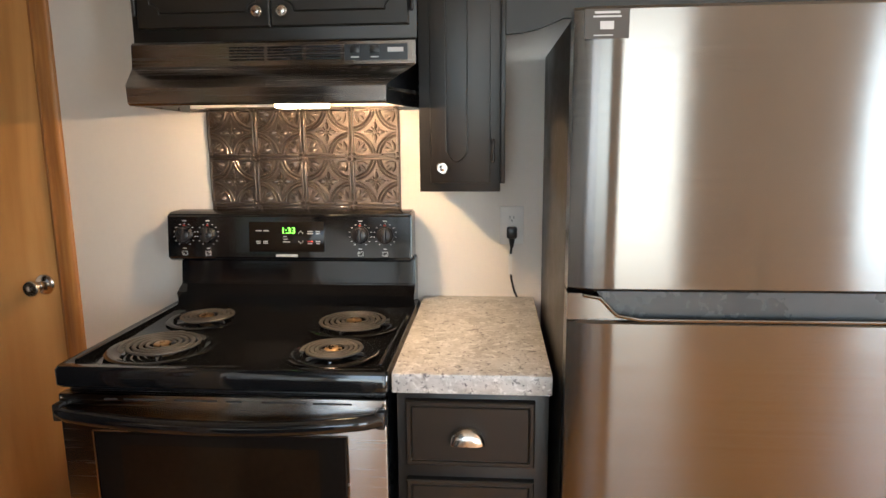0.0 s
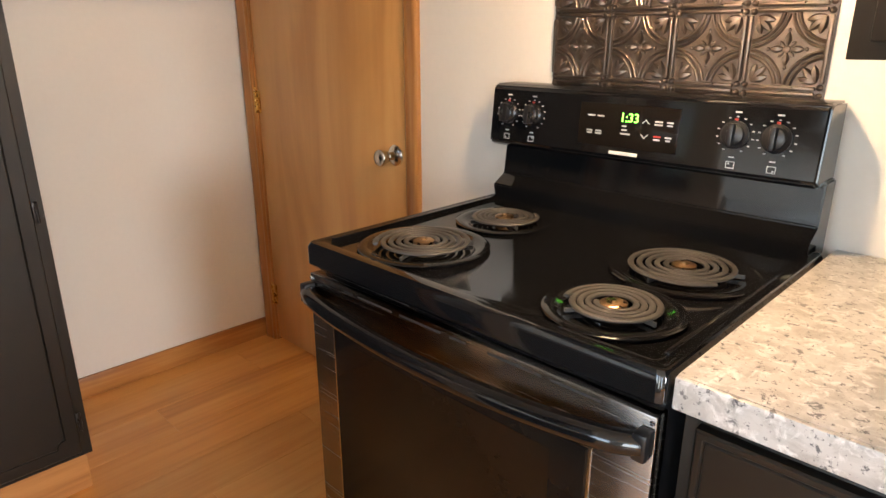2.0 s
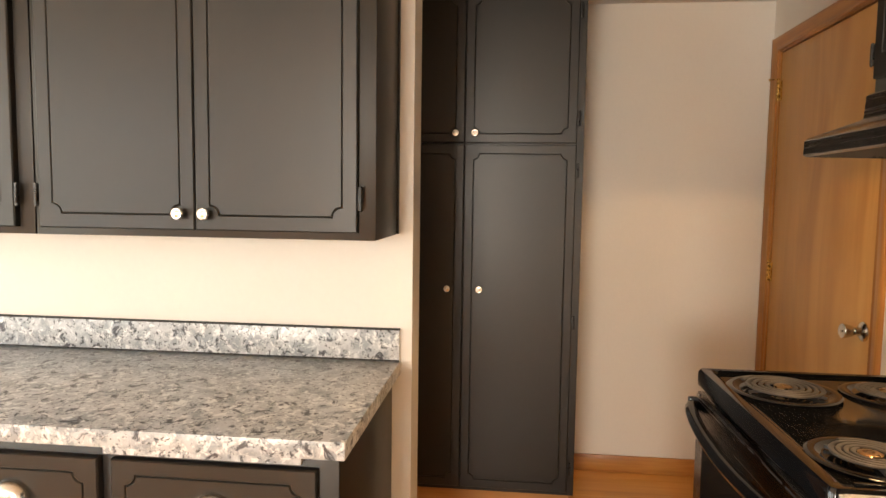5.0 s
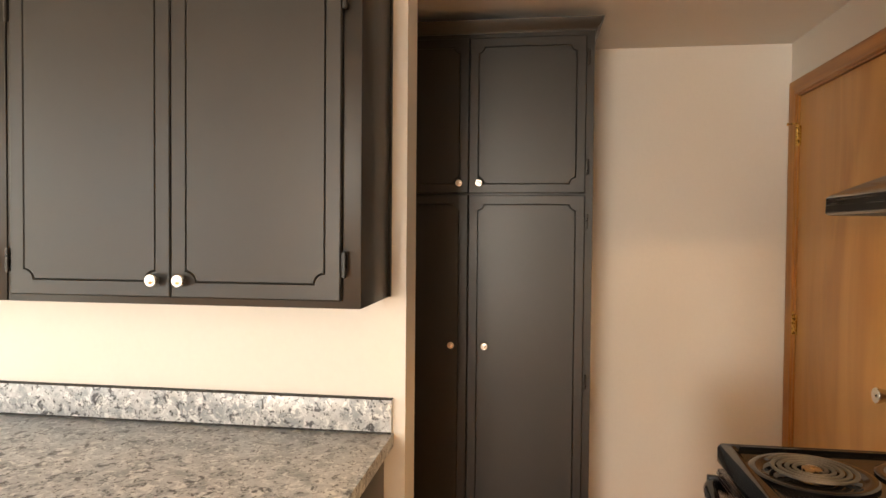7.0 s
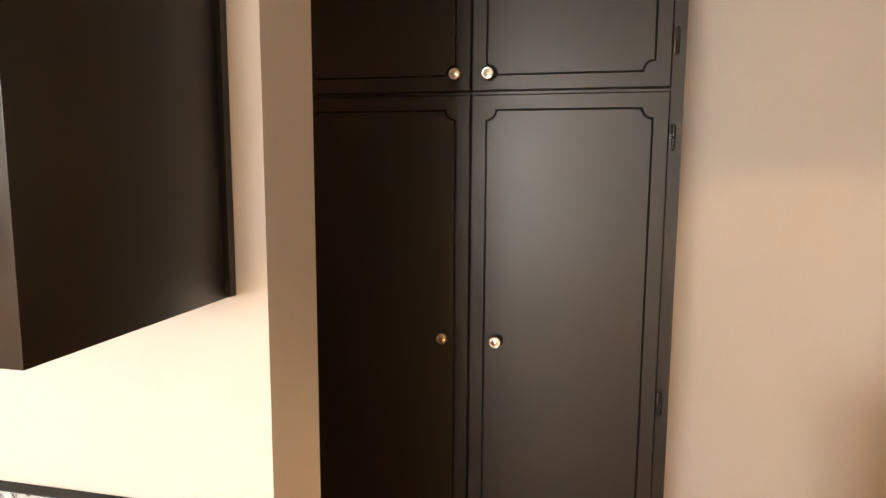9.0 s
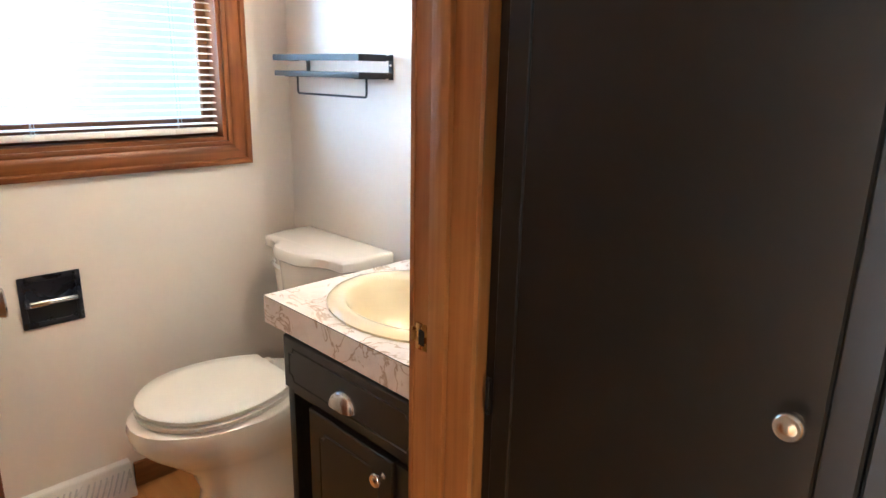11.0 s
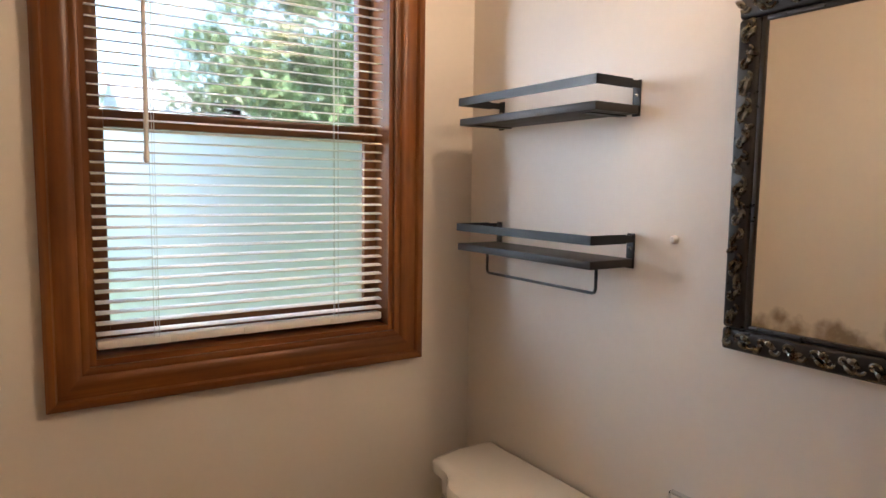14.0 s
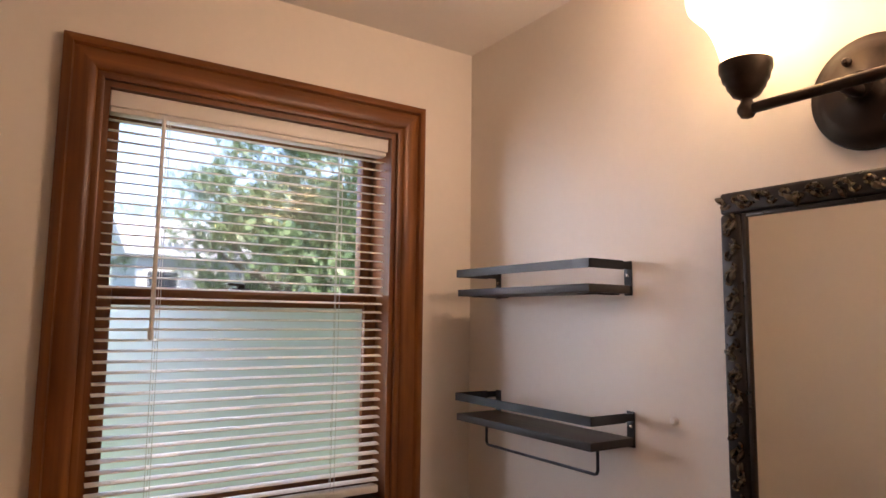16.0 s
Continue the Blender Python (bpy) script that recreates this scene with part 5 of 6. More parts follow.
def lid_ring(z, g):
    """Elongated lid: round front, straight cut back between tapering sides."""
    pts = []
    xb, xm, xf, hw, bw = -2.076, -1.86, -1.664, 0.179, 0.112
    for i in range(25):
        a = -math.pi / 2 + math.pi * i / 24
        pts.append((xm + (xf - xm + g) * math.cos(a), TY + (hw + g) * math.sin(a), z))
    for k in range(1, 7):
        f = k / 6
        pts.append((xm + (xb - g - xm) * f, TY + (hw + g) + (bw - hw) * f ** 2.2, z))
    for k in range(6, 0, -1):
        f = k / 6
        pts.append((xm + (xb - g - xm) * f, TY - (hw + g) - (bw - hw) * f ** 2.2, z))
    return pts
hang(wc_, "seat", loft([lid_ring(0.400, -0.004), lid_ring(0.404, 0.003), lid_ring(0.415, 0.003), lid_ring(0.419, -0.004)]), SEATPL, "white seat ring")
hang(wc_, "seat_lid", loft([lid_ring(0.4215, -0.006), lid_ring(0.424, 0.001), lid_ring(0.434, 0.001), lid_ring(0.440, -0.006), lid_ring(0.4425, -0.05)]), SEATPL, "closed white seat lid")
for s in (-1, 1):
    hang(wc_, "seat_hinge", bx(-2.105, -2.070, TY + s * 0.075 - 0.016, TY + s * 0.075 + 0.016, 0.399, 0.428, 0.005, 3), SEATPL)
    hang(wc_, "floor_bolt_cap", moved(lathe([(0.014, 0), (0.014, 0.006), (0.008, 0.014), (0.001, 0.016)], 14), pose(-2.05, TY + s * 0.128, 0.0)), PORCELAIN)
hang(wc_, "flush_lever", joined(moved(lathe([(0.012, 0), (0.012, 0.006), (0.006, 0.010)], 14), pose(-2.185, TY - 0.16, 0.715, 0, 90)), tube([(-2.172, TY - 0.16, 0.715), (-2.168, TY - 0.13, 0.712), (-2.168, TY - 0.09, 0.706)], 0.006, 8)), CHROME)

# ---------------------------------------------------------------- bathroom: vanity, basin, tap
VX, VY0, VY1, VT = -1.874, -0.495, 0.112, 0.800
van = thing("vanity_cabinet", "dark painted bathroom vanity cabinet with routed drawer and doors", "cabinet", (-2.13, -0.18, 0))
VF = -1.896
hang(van, "carcass", joined(bx(BW + 0.002, VF - 0.020, -0.440, -0.422, 0.0, 0.728), bx(BW + 0.002, VF - 0.020, 0.095, 0.112, 0.0, 0.728), bx(BW + 0.002, BW + 0.012, -0.422, 0.095, 0.10, 0.728), bx(BW + 0.012, VF - 0.06, -0.422, 0.095, 0.08, 0.098)), ESPRESSO)
hang(van, "face_frame", joined(bx(VF - 0.020, VF - 0.001, -0.440, -0.415, 0.0, 0.728, 0.001), bx(VF - 0.020, VF - 0.001, 0.085, 0.112, 0.0, 0.728, 0.001), bx(VF - 0.020, VF - 0.001, -0.415, 0.085, 0.695, 0.728), bx(VF - 0.020, VF - 0.001, -0.415, 0.085, 0.565, 0.588), bx(VF - 0.020, VF - 0.001, -0.415, 0.085, 0.06, 0.098)), ESPRESSO)
put_front(van, "drawer", 0.480, 0.132, facing(VF + 0.018, -0.424, 0.588, ROT), (), None, (0.245, 0.044), inset=0.022, r=0.018)
put_front(van, "door", 0.298, 0.470, facing(VF + 0.018, -0.325, 0.098, ROT), (), (0.268, 0.425), inset=0.040, r=0.02)
hang(van, "filler_panel", bx(VF - 0.019, VF + 0.010, -0.024, 0.085, 0.0985, 0.5645, 0.001), ESPRESSO)
vt_ = thing("bathroom_worktop", "white laminate vanity top with gold-brown marble veins", "worktop", (-2.12, -0.19, 0.73))
SC = Vector((-2.118, -0.190, 0))
RA, RB = 0.212, 0.252


def oval(cx, cy, a, b, z, n=40, back=None):
    out = []
    for i in range(n):
        q = 2 * math.pi * i / n
        x, y = cx + a * math.cos(q), cy + b * math.sin(q)
        if back is not None:
            x = max(x, back)
        out.append((x, y, z))
    return out
bm = bmesh.new()
ho = [bm.verts.new(p) for p in oval(SC.x, SC.y, RA - 0.012, RB - 0.012, VT)]
sq = []
for p in oval(SC.x, SC.y, RA, RB, VT):
    d = Vector((p[0] - SC.x, p[1] - SC.y))
    k = min(((VX if d.x > 0 else BW + 0.001) - SC.x) / d.x if abs(d.x) > 1e-6 else 9, ((VY1 if d.y > 0 else VY0) - SC.y) / d.y if abs(d.y) > 1e-6 else 9)
    sq.append((SC.x + d.x * k, SC.y + d.y * k))
corners = [(VX, VY1), (BW + 0.001, VY1), (BW + 0.001, VY0), (VX, VY0)]
for c in corners:
    i = min(range(len(sq)), key=lambda j: (sq[j][0] - c[0]) ** 2 + (sq[j][1] - c[1]) ** 2)
    sq[i] = c
hv = [bm.verts.new((x, y, VT)) for x, y in sq]
hb_ = [bm.verts.new((x, y, VT - 0.068)) for x, y in sq]
n = len(sq)
for i in range(n):
    j = (i + 1) % n
    bm.faces.new((ho[i], ho[j], hv[j], hv[i]))
    bm.faces.new((hv[i], hv[j], hb_[j], hb_[i]))
bmesh.ops.recalc_face_normals(bm, faces=bm.faces[:])
hang(vt_, "slab", bm, MARBLE, "", False)
hang(vt_, "edge_seam", joined(bx(VX - 0.0005, VX + 0.0008, VY0, VY1, VT - 0.0016, VT - 0.0002), bx(BW + 0.002, VX, VY0 - 0.0008, VY0 + 0.0005, VT - 0.0016, VT - 0.0002)), SHADOWED, "thin dark laminate seam", False)
hang(vt_, "upstand", bx(BW + 0.001, BW + 0.010, VY0 + 0.012, VY1, VT + 0.001, VT + 0.090), MARBLE, "", False)
hang(vt_, "chrome_edging", joined(bx(BW + 0.001, BW + 0.013, VY0 + 0.010, VY1, VT + 0.090, VT + 0.0935), bx(BW + 0.001, BW + 0.013, VY0 + 0.009, VY0 + 0.012, VT + 0.0005, VT + 0.0935), bx(BW + 0.010, BW + 0.018, VY0 + 0.010, VY1, VT + 0.0005, VT + 0.005, 0.002)), CHROME, "thin chrome edging")

basin = thing("basin", "cream oval drop-in washbasin in the vanity top", "basin", (SC.x, SC.y, VT))
hc_, hcx = SC.y, SC.x + 0.026
bk = [(RA, RB, 0.0006, 0), (RA + 0.001, RB + 0.001, 0.006, 0), (RA - 0.006, RB - 0.006, 0.013, 0), (RA - 0.022, RB - 0.022, 0.016, 0.0)]
rr_ = [oval(SC.x, SC.y, a, b, VT + z) for a, b, z, s in bk]
for f, z in ((0.0, 0.014), (0.04, 0.008), (0.10, -0.012), (0.20, -0.045), (0.36, -0.080), (0.56, -0.105), (0.80, -0.118), (0.94, -0.120)):
    a, b = 0.150 * (1 - f), 0.198 * (1 - f)
    ring = []
    for i in range(40):
        q = 2 * math.pi * i / 40
        x, y = hcx + a * math.cos(q), hc_ + b * math.sin(q)
        if f < 0.15:
            x += 0.012 * math.exp(-((q - math.pi) / 0.16) ** 2)
        ring.append((x, y, VT + z))
    rr_.append(ring)
hang(basin, "bowl", loft(rr_, True, False), CREAM)
hang(basin, "drain", moved(lathe([(0.022, 0), (0.022, 0.003), (0.016, 0.004), (0.014, 0.001), (0.001, 0.001)], 20), pose(hcx, hc_, VT - 0.1195)), CHROME)

tap = thing("tap", "chrome single-lever basin tap on the cream basin", "tap", (-2.290, -0.185, VT + 0.016))
FZ = VT + 0.0145
fx, fy = -2.288, -0.185


def slab_ring(z, a, b):
    return [(fx + a * math.copysign(abs(math.cos(q)) ** 0.8, math.cos(q)), fy + b * math.copysign(abs(math.sin(q)) ** 0.8, math.sin(q)), z) for q in [2 * math.pi * i / 28 for i in range(28)]]
hang(tap, "base_plate", loft([slab_ring(FZ, 0.029, 0.082), slab_ring(FZ + 0.006, 0.029, 0.082), slab_ring(FZ + 0.016, 0.025, 0.070), slab_ring(FZ + 0.030, 0.022, 0.040), slab_ring(FZ + 0.034, 0.018, 0.026)]), CHROME)
hang(tap, "column", moved(lathe([(0.030, 0.020), (0.027, 0.045), (0.025, 0.075), (0.023, 0.087), (0.016, 0.094), (0.001, 0.094)], 24), pose(fx, fy, FZ)), CHROME)
sp = [(fx + 0.005, fy, FZ + 0.030, 0.026), (fx + 0.035, fy, FZ + 0.042, 0.024), (fx + 0.070, fy, FZ + 0.050, 0.022), (fx + 0.103, fy, FZ + 0.044, 0.020), (fx + 0.122, fy, FZ + 0.030, 0.016)]
sr = []
for i, (x, y, z, r) in enumerate(sp):
    ang = [0.3, 0.25, 0.0, -0.6, -1.1][i]
    sr.append([(x - r * 0.8 * math.sin(ang) * math.sin(q), y + r * math.cos(q), z + r * 0.8 * math.cos(ang) * math.sin(q)) for q in [2 * math.pi * k / 16 for k in range(16)]])
hang(tap, "spout", loft(sr), CHROME)
lv = [(fx - 0.008, FZ + 0.086, 0.020, 0.012), (fx + 0.002, FZ + 0.104, 0.018, 0.011), (fx + 0.020, FZ + 0.112, 0.014, 0.006), (fx + 0.045, FZ + 0.110, 0.011, 0.0045), (fx + 0.066, FZ + 0.108, 0.010, 0.004), (fx + 0.072, FZ + 0.108, 0.006, 0.003)]
hang(tap, "lever", loft([[(x, fy + w * math.cos(q), z + h * math.sin(q)) for q in [2 * math.pi * k / 14 for k in range(14)]] for x, z, w, h in lv]), CHROME, "chrome lever handle")

# ---------------------------------------------------------------- bathroom: mirror, shelves, lamp
mir = thing("mirror", "foxed wall mirror in a carved dark bronze frame", "mirror", (BW, -0.165, 1.18))
my0, my1, mz0, mz1 = -0.384, 0.060, 1.190, 1.757
fw = 0.037
for nm, a, b, c, d in (("rail", my0, my1, mz0, mz0 + fw), ("rail", my0, my1, mz1 - fw, mz1), ("stile", my0, my0 + fw, mz0 + fw, mz1 - fw), ("stile", my1 - fw, my1, mz0 + fw, mz1 - fw)):
    fr = hang(mir, nm, bx(BW + 0.001, BW + 0.034, a, b, c, d, 0.006, 3), ORNATE, "carved dark bronze frame member")
    long_y = (b - a) > (d - c)
    L = (b - a) if long_y else (d - c)
    cnt = int(L / 0.020)
    orn = []
    rng = random.Random(int(1000 * (a + c)) + 7)
    for i in range(cnt):
        t = (i + 0.5) / cnt * L
        cy, cz = (a + t, (c + d) / 2) if long_y else ((a + b) / 2, c + t)
        s = 1 if i % 2 else -1
        # scrolls and leaves along the member
        pts = []
        for k in range(14):
            q = k / 13 * 1.7 * math.pi
            rad = 0.0080 * (1 - 0.055 * k)
            u, v = rad * math.cos(q) * 1.1, s * rad * math.sin(q) + s * 0.003
            pts.append((BW + 0.0345, cy + (u if long_y else v), cz + (v if long_y else u)))
        orn.append(tube(pts, 0.0028, 6))
        lf = leaf_bm(0.020, 0.006, 0.007)
        moved(lf, pose(BW + 0.033, cy, cz, 0, 0, 90) @ pose(0, 0, 0, 0, rng.uniform(0, 360) if i % 3 == 0 else (90 * s + (0 if long_y else 90) + 35)))
        orn.append(lf)
    tagged(part("carving", moved(joined(*orn), Matrix.Translation(-mir.location)), CARVED, fr), kind="stuff")
il = Matrix.Translation(-mir.location)
hang(mir, "inner_lip", joined(bx(BW + 0.001, BW + 0.031, my0 + fw, my0 + fw + 0.008, mz0 + fw, mz1 - fw, 0.002), bx(BW + 0.001, BW + 0.031, my1 - fw - 0.008, my1 - fw, mz0 + fw, mz1 - fw, 0.002), bx(BW + 0.001, BW + 0.031, my0 + fw + 0.008, my1 - fw - 0.008, mz0 + fw, mz0 + fw + 0.008, 0.002), bx(BW + 0.001, BW + 0.031, my0 + fw + 0.008, my1 - fw - 0.008, mz1 - fw - 0.008, mz1 - fw, 0.002)), ORNATE)
mg = part("mirror_glass", bx(BW + 0.002, BW + 0.026, my0 + fw + 0.001, my1 - fw - 0.001, mz0 + fw + 0.001, mz1 - fw - 0.001), MIRROR, mir, "slightly foxed mirror glass", False)
mg.matrix_parent_inverse = il


def shelf(z, bar):
    y0, y1, xf = -1.032, -0.600, -2.248
    s = thing("wall_shelf", "dark wooden wall shelf with iron guard rail" + (" and towel bar" if bar else ""), "shelf", (BW, (y0 + y1) / 2, z), "bathroom wall shelves")
    hang(s, "board", bx(BW + 0.006, xf, y0, y1, z - 0.008, z + 0.008, 0.001), CHARRED, "charred dark wooden board")
    zr = z + 0.047
    flat = [(BW + 0.004, y1 - 0.001), (BW + 0.030, y1 + 0.002), (xf + 0.001, y1 + 0.002), (xf + 0.001, y0 - 0.002), (BW + 0.030, y0 - 0.002), (BW + 0.004, y0 + 0.001)]
    for k, ((xa, ya), (xb, yb)) in enumerate(((flat[1], flat[2]), (flat[2], flat[3]), (flat[3], flat[4]))):
        b = bx(min(xa, xb) - 0.001, max(xa, xb) + 0.001, min(ya, yb) - 0.001, max(ya, yb) + 0.001, zr - 0.009, zr + 0.009)
        hang(s, "guard_rail", b, IRON, "black iron guard rail", False)
    for yy, sg in ((y1 + 0.001, 1), (y0 - 0.001, -1)):
        hang(s, "bracket", joined(bx(BW + 0.001, BW + 0.004, yy - 0.019 if sg > 0 else yy, yy if sg > 0 else yy + 0.019, z - 0.012, zr + 0.010, 0.001), bx(BW + 0.004, BW + 0.031, yy - 0.001, yy + 0.001, zr - 0.007, zr + 0.007)), IRON)
        hang(s, "screw", moved(lathe([(0.004, 0), (0.003, 0.002), (0.0005, 0.0025)], 10), pose(BW + 0.004, yy - sg * 0.009, z + 0.028, 0, 90)), NICKEL)
    for ya in (y1 - 0.05, y0 + 0.03):
        hang(s, "under_strap", bx(BW + 0.004, xf - 0.02, ya, ya + 0.02, z - 0.0105, z - 0.0082), IRON, "", False)
    if bar:
        bxp = -2.296
        c = 0.008
        pts = [(bxp, y0 + 0.055, z - 0.010), (bxp, y0 + 0.055, z - 0.052), (bxp, y0 + 0.058, z - 0.058), (bxp, y0 + 0.064, z - 0.060), (bxp, y1 - 0.038, z - 0.060), (bxp, y1 - 0.032, z - 0.058), (bxp, y1 - 0.029, z - 0.052), (bxp, y1 - 0.029, z - 0.010)]
        hang(s, "towel_bar", tube(pts, 0.0032, 8), IRON, "thin black towel bar")
    return s
shelf(1.308, True)
shelf(1.602, False)
hook = thing("wall_anchor", "small white plastic anchor stuck in the wall", "wall anchor", (BW, -0.508, 1.36))
hang(hook, "plug", moved(lathe([(0.008, 0), (0.0075, 0.006), (0.005, 0.009), (0.001, 0.009)], 14), pose(BW, -0.508, 1.36, 0, 90)), WHITEPL)

lampf = thing("vanity_light", "oil-rubbed bronze two-lamp wall light with lit alabaster shades", "wall lamp", (BW, -0.152, 1.87))
bp_ = [(0.083, 0.001), (0.086, 0.006), (0.084, 0.012), (0.074, 0.016), (0.070, 0.020), (0.058, 0.023), (0.030, 0.026), (0.022, 0.034), (0.020, 0.052), (0.001, 0.054)]
hang(lampf, "back_plate", moved(lathe(bp_, 40), pose(BW, -0.152, 1.875, 0, 90)), ORB, "round stepped bronze back plate")
for sz, sy in ((0.048, -0.025), (-0.048, 0.025)):
    hang(lampf, "cap_nut", moved(lathe([(0.007, 0.018), (0.007, 0.026), (0.003, 0.030)], 12), pose(BW, -0.152 + sy, 1.875 + sz, 0, 90)), ORB)
LX = BW + 0.100
hang(lampf, "arm", joined(tube([(BW + 0.03, -0.152, 1.868), (BW + 0.07, -0.152, 1.866), (LX, -0.152, 1.866)], 0.010, 12), tube([(LX, -0.288, 1.866), (LX, -0.22, 1.866), (LX, -0.08, 1.866), (LX, -0.016, 1.866)], 0.0085, 14)), ORB, "straight bronze cross arm")
for by in (-0.288, -0.016):
    hang(lampf, "ball", moved(lathe([(0.001, -0.0145), (0.009, -0.012), (0.014, -0.004), (0.0145, 0.0), (0.014, 0.004), (0.009, 0.012), (0.008, 0.022)], 20), pose(LX, by, 1.866)), ORB)
    hang(lampf, "cup", moved(lathe([(0.008, 0.016), (0.020, 0.022), (0.026, 0.032), (0.028, 0.034), (0.030, 0.042), (0.034, 0.046), (0.036, 0.056), (0.039, 0.062), (0.039, 0.074), (0.034, 0.074), (0.03, 0.06), (0.004, 0.05)], 28, False), pose(LX, by, 1.866)), ORB, "stepped bronze cup")
    shp = [(0.033, 0.070), (0.036, 0.085), (0.041, 0.105), (0.048, 0.125), (0.058, 0.145), (0.072, 0.160), (0.082, 0.172), (0.085, 0.190), (0.081, 0.205)]
    bms = lathe(shp, 36, False)
    bmesh.ops.solidify(bms, geom=bms.faces[:], thickness=0.003)
    sh = hang(lampf, "shade", moved(bms, pose(LX, by, 1.866)), SHADE, "lit alabaster glass bell shade")
    sh.visible_shadow = False

# ---------------------------------------------------------------- outside the bathroom window
GROUND = mat("lawn", (0.10, 0.135, 0.055), 0.9, var=0.4, scale=0.6, fine=9)
BARK = mat("bark", (0.10, 0.075, 0.055), 0.9, var=0.4, scale=6)
LEAF = mat("leaves", (0.095, 0.145, 0.055), 0.55, var=0.45, scale=1.3, fine=8)
LEAF2 = mat("yellow_leaves", (0.13, 0.16, 0.045), 0.55, var=0.4, scale=2, fine=8)
SIDING = mat("grey_siding", (0.34, 0.38, 0.45), 0.7, var=0.08, scale=1)
ROOFM = mat("roof_shingle", (0.42, 0.43, 0.45), 0.85, var=0.12, scale=2)
DARKWIN = mat("dark_window", (0.03, 0.035, 0.045), 0.1, var=0.1)
REDM = mat("red_paint", (0.42, 0.035, 0.030), 0.35, var=0.08)
WHITEM = mat("white_paint", (0.75, 0.75, 0.74), 0.5, var=0.05)
structure("ground", bx(-800, 800, -800, 800, -0.65, -0.60), GROUND, "green lawn around the house", "ground")


structure("foundation", joined(bx(PX0, 5.60, -2.31, 2.26, -0.60, -0.121), bx(-2.51, PX0, -1.29, 2.26, -0.60, -0.121)), ROOFM, "plain grey concrete foundation of the house", "foundation")


def tree(x, y, h, crown_r, crown_z, n, leaf, seed, label, tall=1.0):
    """Tapered trunk with limbs and a ragged crown of leaf sprays."""
    g = -0.60
    t = thing("tree", label, "tree", (x, y, g))
    rng = random.Random(seed)
    tr = [tube([(x, y, g), (x + 0.05, y, g + h * 0.35), (x - 0.05, y + 0.1, g + h * 0.8)], 0.16, 10)]
    tips = []
    for k in range(12):
        a = rng.uniform(0, 2 * math.pi)
        z0 = g + h * rng.uniform(0.25, 0.7)
        L = crown_r * rng.uniform(0.5, 1.0)
        tip = (x + L * math.cos(a), y + L * math.sin(a), z0 + L * rng.uniform(0.3, 0.9))
        tr.append(tube([(x, y, z0), ((x + tip[0]) / 2, (y + tip[1]) / 2, (z0 + tip[2]) / 2 - 0.1), tip], 0.05, 6))
        tips.append(tip)
    hang(t, "trunk", joined(*tr), BARK)
    verts, faces = [], []
    clumps = [(x + rng.gauss(0, crown_r * 0.45), y + rng.gauss(0, crown_r * 0.45), crown_z + rng.gauss(0, crown_r * 0.40 * tall), rng.uniform(0.25, 0.6) * crown_r * 0.5) for _ in range(46)] + [(*p, 0.4) for p in tips]
    for i in range(n):
        c = rng.choice(clumps)
        p = Vector((rng.gauss(c[0], c[3] * 0.5), rng.gauss(c[1], c[3] * 0.5), rng.gauss(c[2], c[3] * 0.45)))
        s = rng.uniform(0.05, 0.12)
        u = Vector((rng.gauss(0, 1), rng.gauss(0, 1), rng.gauss(0, 1))).normalized()
        v = u.orthogonal().normalized()
        w = u.cross(v) * 0.45
        k = len(verts)
        verts += [(p - v * s)[:], (p + w * s)[:], (p + v * s)[:], (p - w * s)[:]]
        faces.append((k, k + 1, k + 2, k + 3))
    me = bpy.data.meshes.new("crown")
    me.from_pydata([(a - x, b - y, c - g) for a, b, c in verts], [], faces)
    me.materials.append(leaf)
    o = new("crown", me)
    o.parent = t
    return t
tree(-6.6, -9.5, 5.2, 2.3, 3.6, 9000, LEAF, 3, "leafy green tree behind the house")
tree(-9.6, -12.0, 6.5, 2.7, 4.2, 9000, LEAF, 5, "broad leafy tree behind the lawn", 1.1)
tree(-4.2, -5.6, 3.0, 0.75, 1.55, 5000, LEAF, 8, "dark conical shrub tree close to the window", 1.3)
tree(-9.0, -22.0, 6.5, 3.2, 3.8, 7000, LEAF, 11, "distant leafy tree between the houses")
tree(-14.5, -17.5, 9.0, 4.2, 6.0, 9000, LEAF2, 13, "tall sunlit tree in the distance")
tree(-6.6, -13.8, 6.4, 2.2, 4.3, 8000, LEAF, 23, "rounded leafy tree in front of the far house")
tree(-7.0, -34.5, 9.5, 4.6, 6.0, 8000, LEAF, 29, "tall leafy tree behind the far house")
tree(-4.3, -9.2, 2.0, 0.55, 1.15, 2200, LEAF2, 17, "small yellow-green shrub on the lawn")
tree(-5.4, -10.4, 2.0, 0.60, 1.10, 2200, LEAF2, 19, "yellow-green shrub beside the path")


def house(x0, x1, y0, y1, eave, ridge, wallm, label, cols):
    hs = thing("house", label, "house", ((x0 + x1) / 2, (y0 + y1) / 2, -0.6))
    hang(hs, "wall", bx(x0, x1, y0, y1, -0.6, eave), wallm)
    hang(hs, "roof", prism([(y0 - 0.4, eave), (y1 + 0.4, eave), ((y0 + y1) / 2, ridge)], "x", x0 - 0.4, x1 + 0.4), ROOFM)
    for k in range(cols):
        cx = x0 + (x1 - x0) * (k + 0.5) / cols
        w = hang(hs, "window", bx(cx - 0.55, cx + 0.55, y1, y1 + 0.05, eave - 1.75, eave - 0.45), WHITEM, "white window frame")
        part("pane", moved(bx(cx - 0.47, cx + 0.47, y1 + 0.05, y1 + 0.06, eave - 1.67, eave - 0.53), Matrix.Translation(-hs.location)), DARKWIN, w)
    return hs
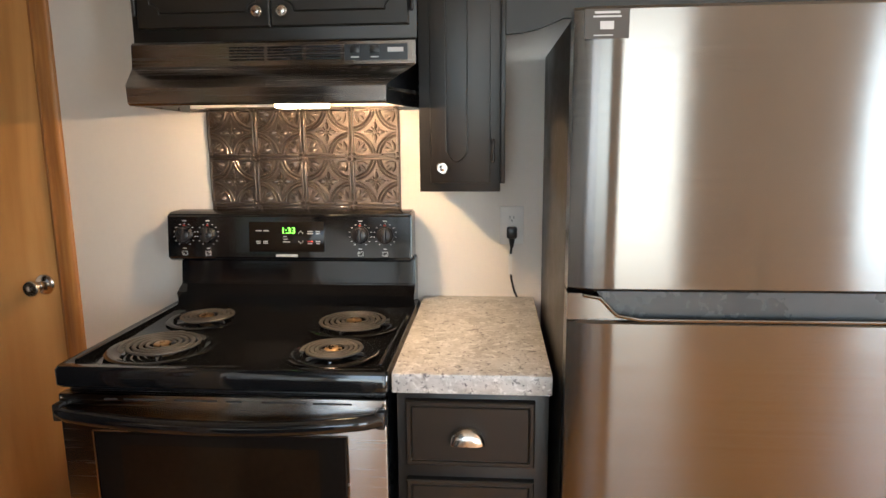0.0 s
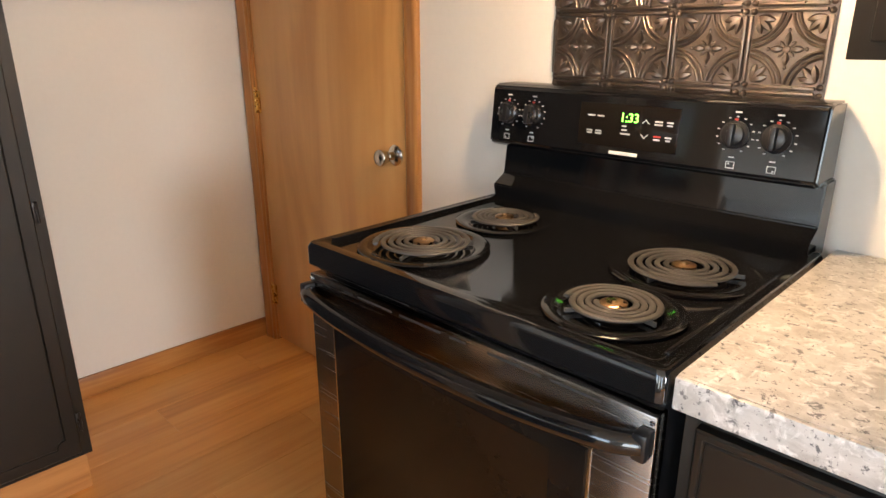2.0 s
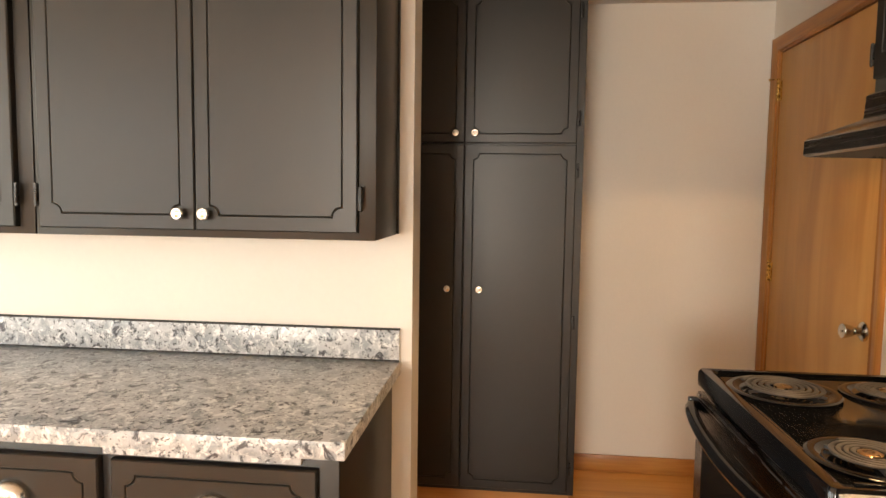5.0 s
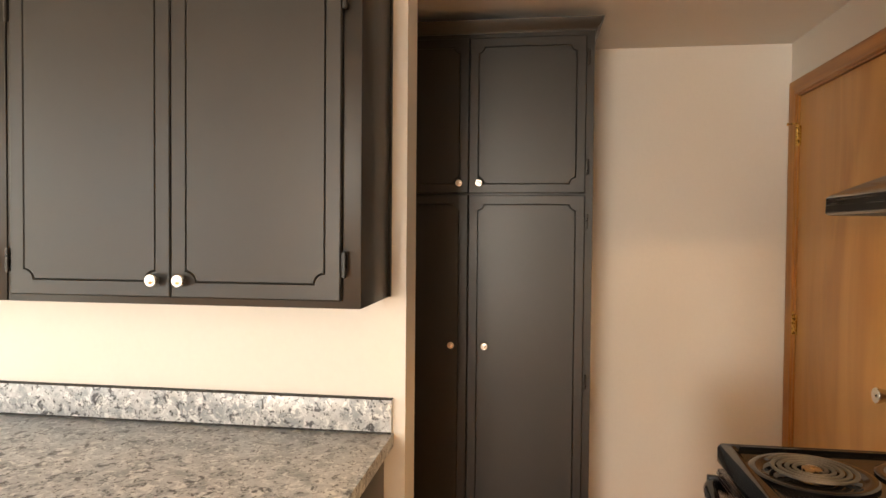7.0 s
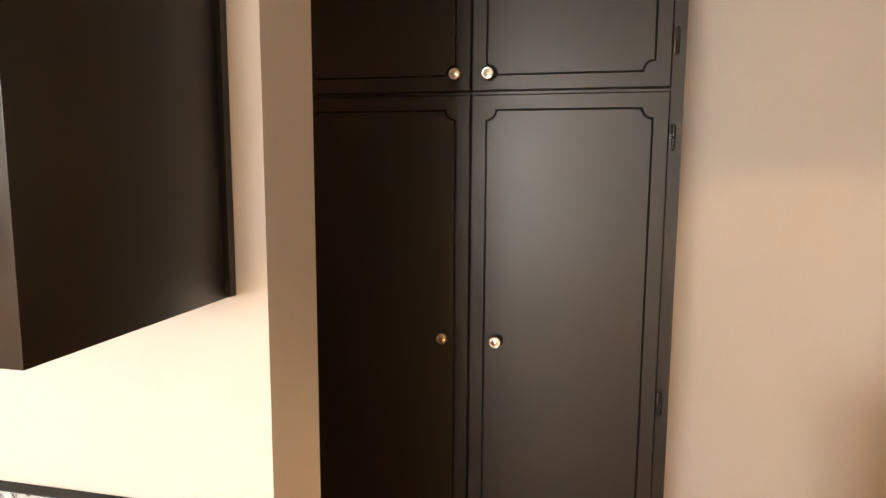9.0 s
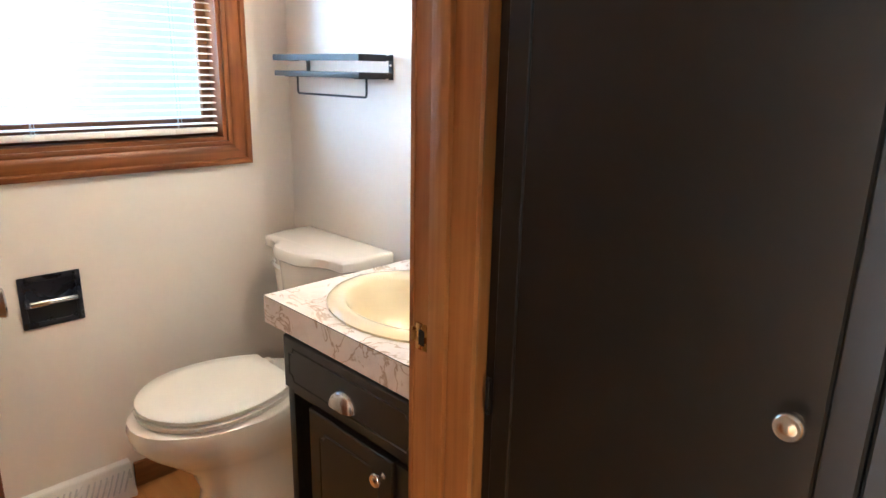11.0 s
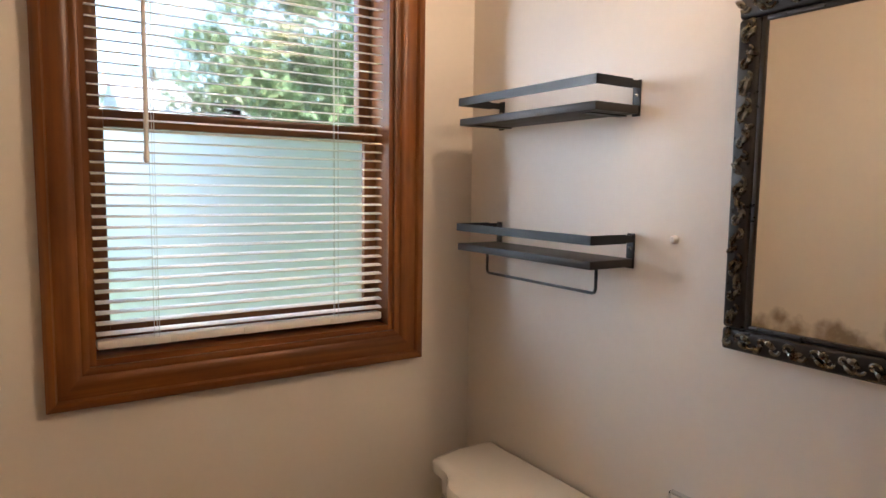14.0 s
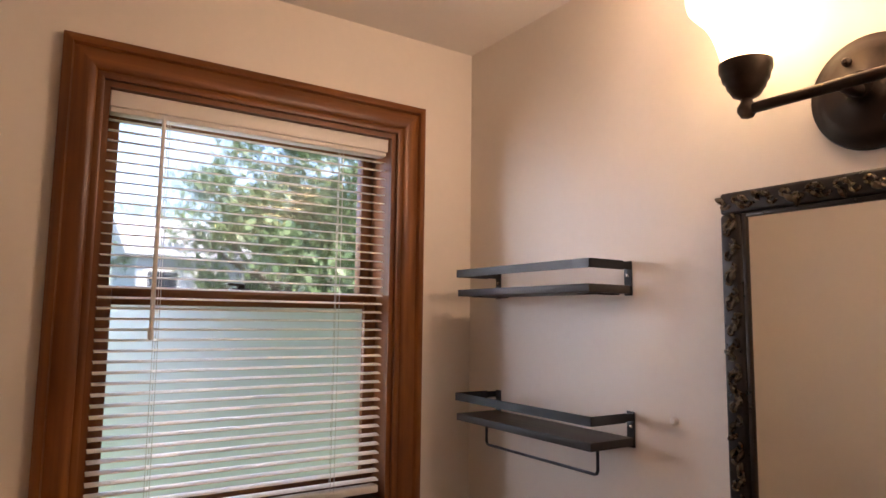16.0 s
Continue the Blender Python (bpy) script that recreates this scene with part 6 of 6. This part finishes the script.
house(-11.0, -4.6, -30.0, -23.0, 3.5, 5.2, SIDING, "grey-blue two-window house in the distance", 4)
house(-17.5, -11.0, -24.5, -18.0, 1.2, 2.7, WHITEM, "low white outbuilding with pale grey roof", 2)
car = thing("parked_car", "red car parked beyond the lawn", "car", (-6.6, -16.0, -0.6))
hang(car, "body", prism([(-8.4, 0.05), (-8.45, 0.5), (-8.2, 0.72), (-7.6, 0.78), (-7.1, 1.2), (-5.9, 1.2), (-5.4, 0.78), (-4.8, 0.68), (-4.7, 0.05)], "y", -16.8, -15.2, 0.06), REDM, "glossy red car body")
hang(car, "side_window", prism([(-7.45, 0.80), (-7.05, 1.13), (-5.95, 1.13), (-5.55, 0.80)], "y", -15.22, -15.18), DARKWIN)
for wx in (-7.7, -5.4):
    w = hang(car, "wheel", moved(lathe([(0.30, 0), (0.32, 0.03), (0.32, 0.17), (0.30, 0.2), (0.1, 0.2)], 20), pose(wx, -15.28, -0.28, 90)), BLACKPL)
# the car stands on a raised drive
structure("driveway", bx(-20, -3.5, -17.6, -14.6, -0.61, -0.598), ROOFM, "grey concrete drive beyond the lawn", "driveway")

# ---------------------------------------------------------------- floor planks
PW, PLN = 0.19, 1.22
fl = bpy.data.objects["floor"]
plank_meshes = {}


def plank_mesh(w, length):
    """One laminate board; boards of the same size share a mesh."""
    key = (round(w, 3), round(length, 3))
    if key not in plank_meshes:
        me = bpy.data.meshes.new("plank")
        pb = bx(0.0004, key[0] - 0.0004, 0.0004, key[1] - 0.0004, -0.010, 0.0, 0.0008, 1)
        pb.to_mesh(me)
        pb.free()
        me.materials.append(PLANK)
        plank_meshes[key] = me
    return plank_meshes[key]
row = 0
x = -2.50
while x < 5.58:
    w = min(PW, 5.58 - x)
    south = -1.28 if x + w < PX0 else -2.30
    y = south - (row * 0.43) % PLN
    while y < 2.25:
        a, b = max(y, south), min(y + PLN, 2.25)
        if b - a > 0.05:
            o = new("plank", plank_mesh(w, b - a))
            o.parent = fl
            o.location = (x, a, 0)
        y += PLN
    x += PW
    row += 1
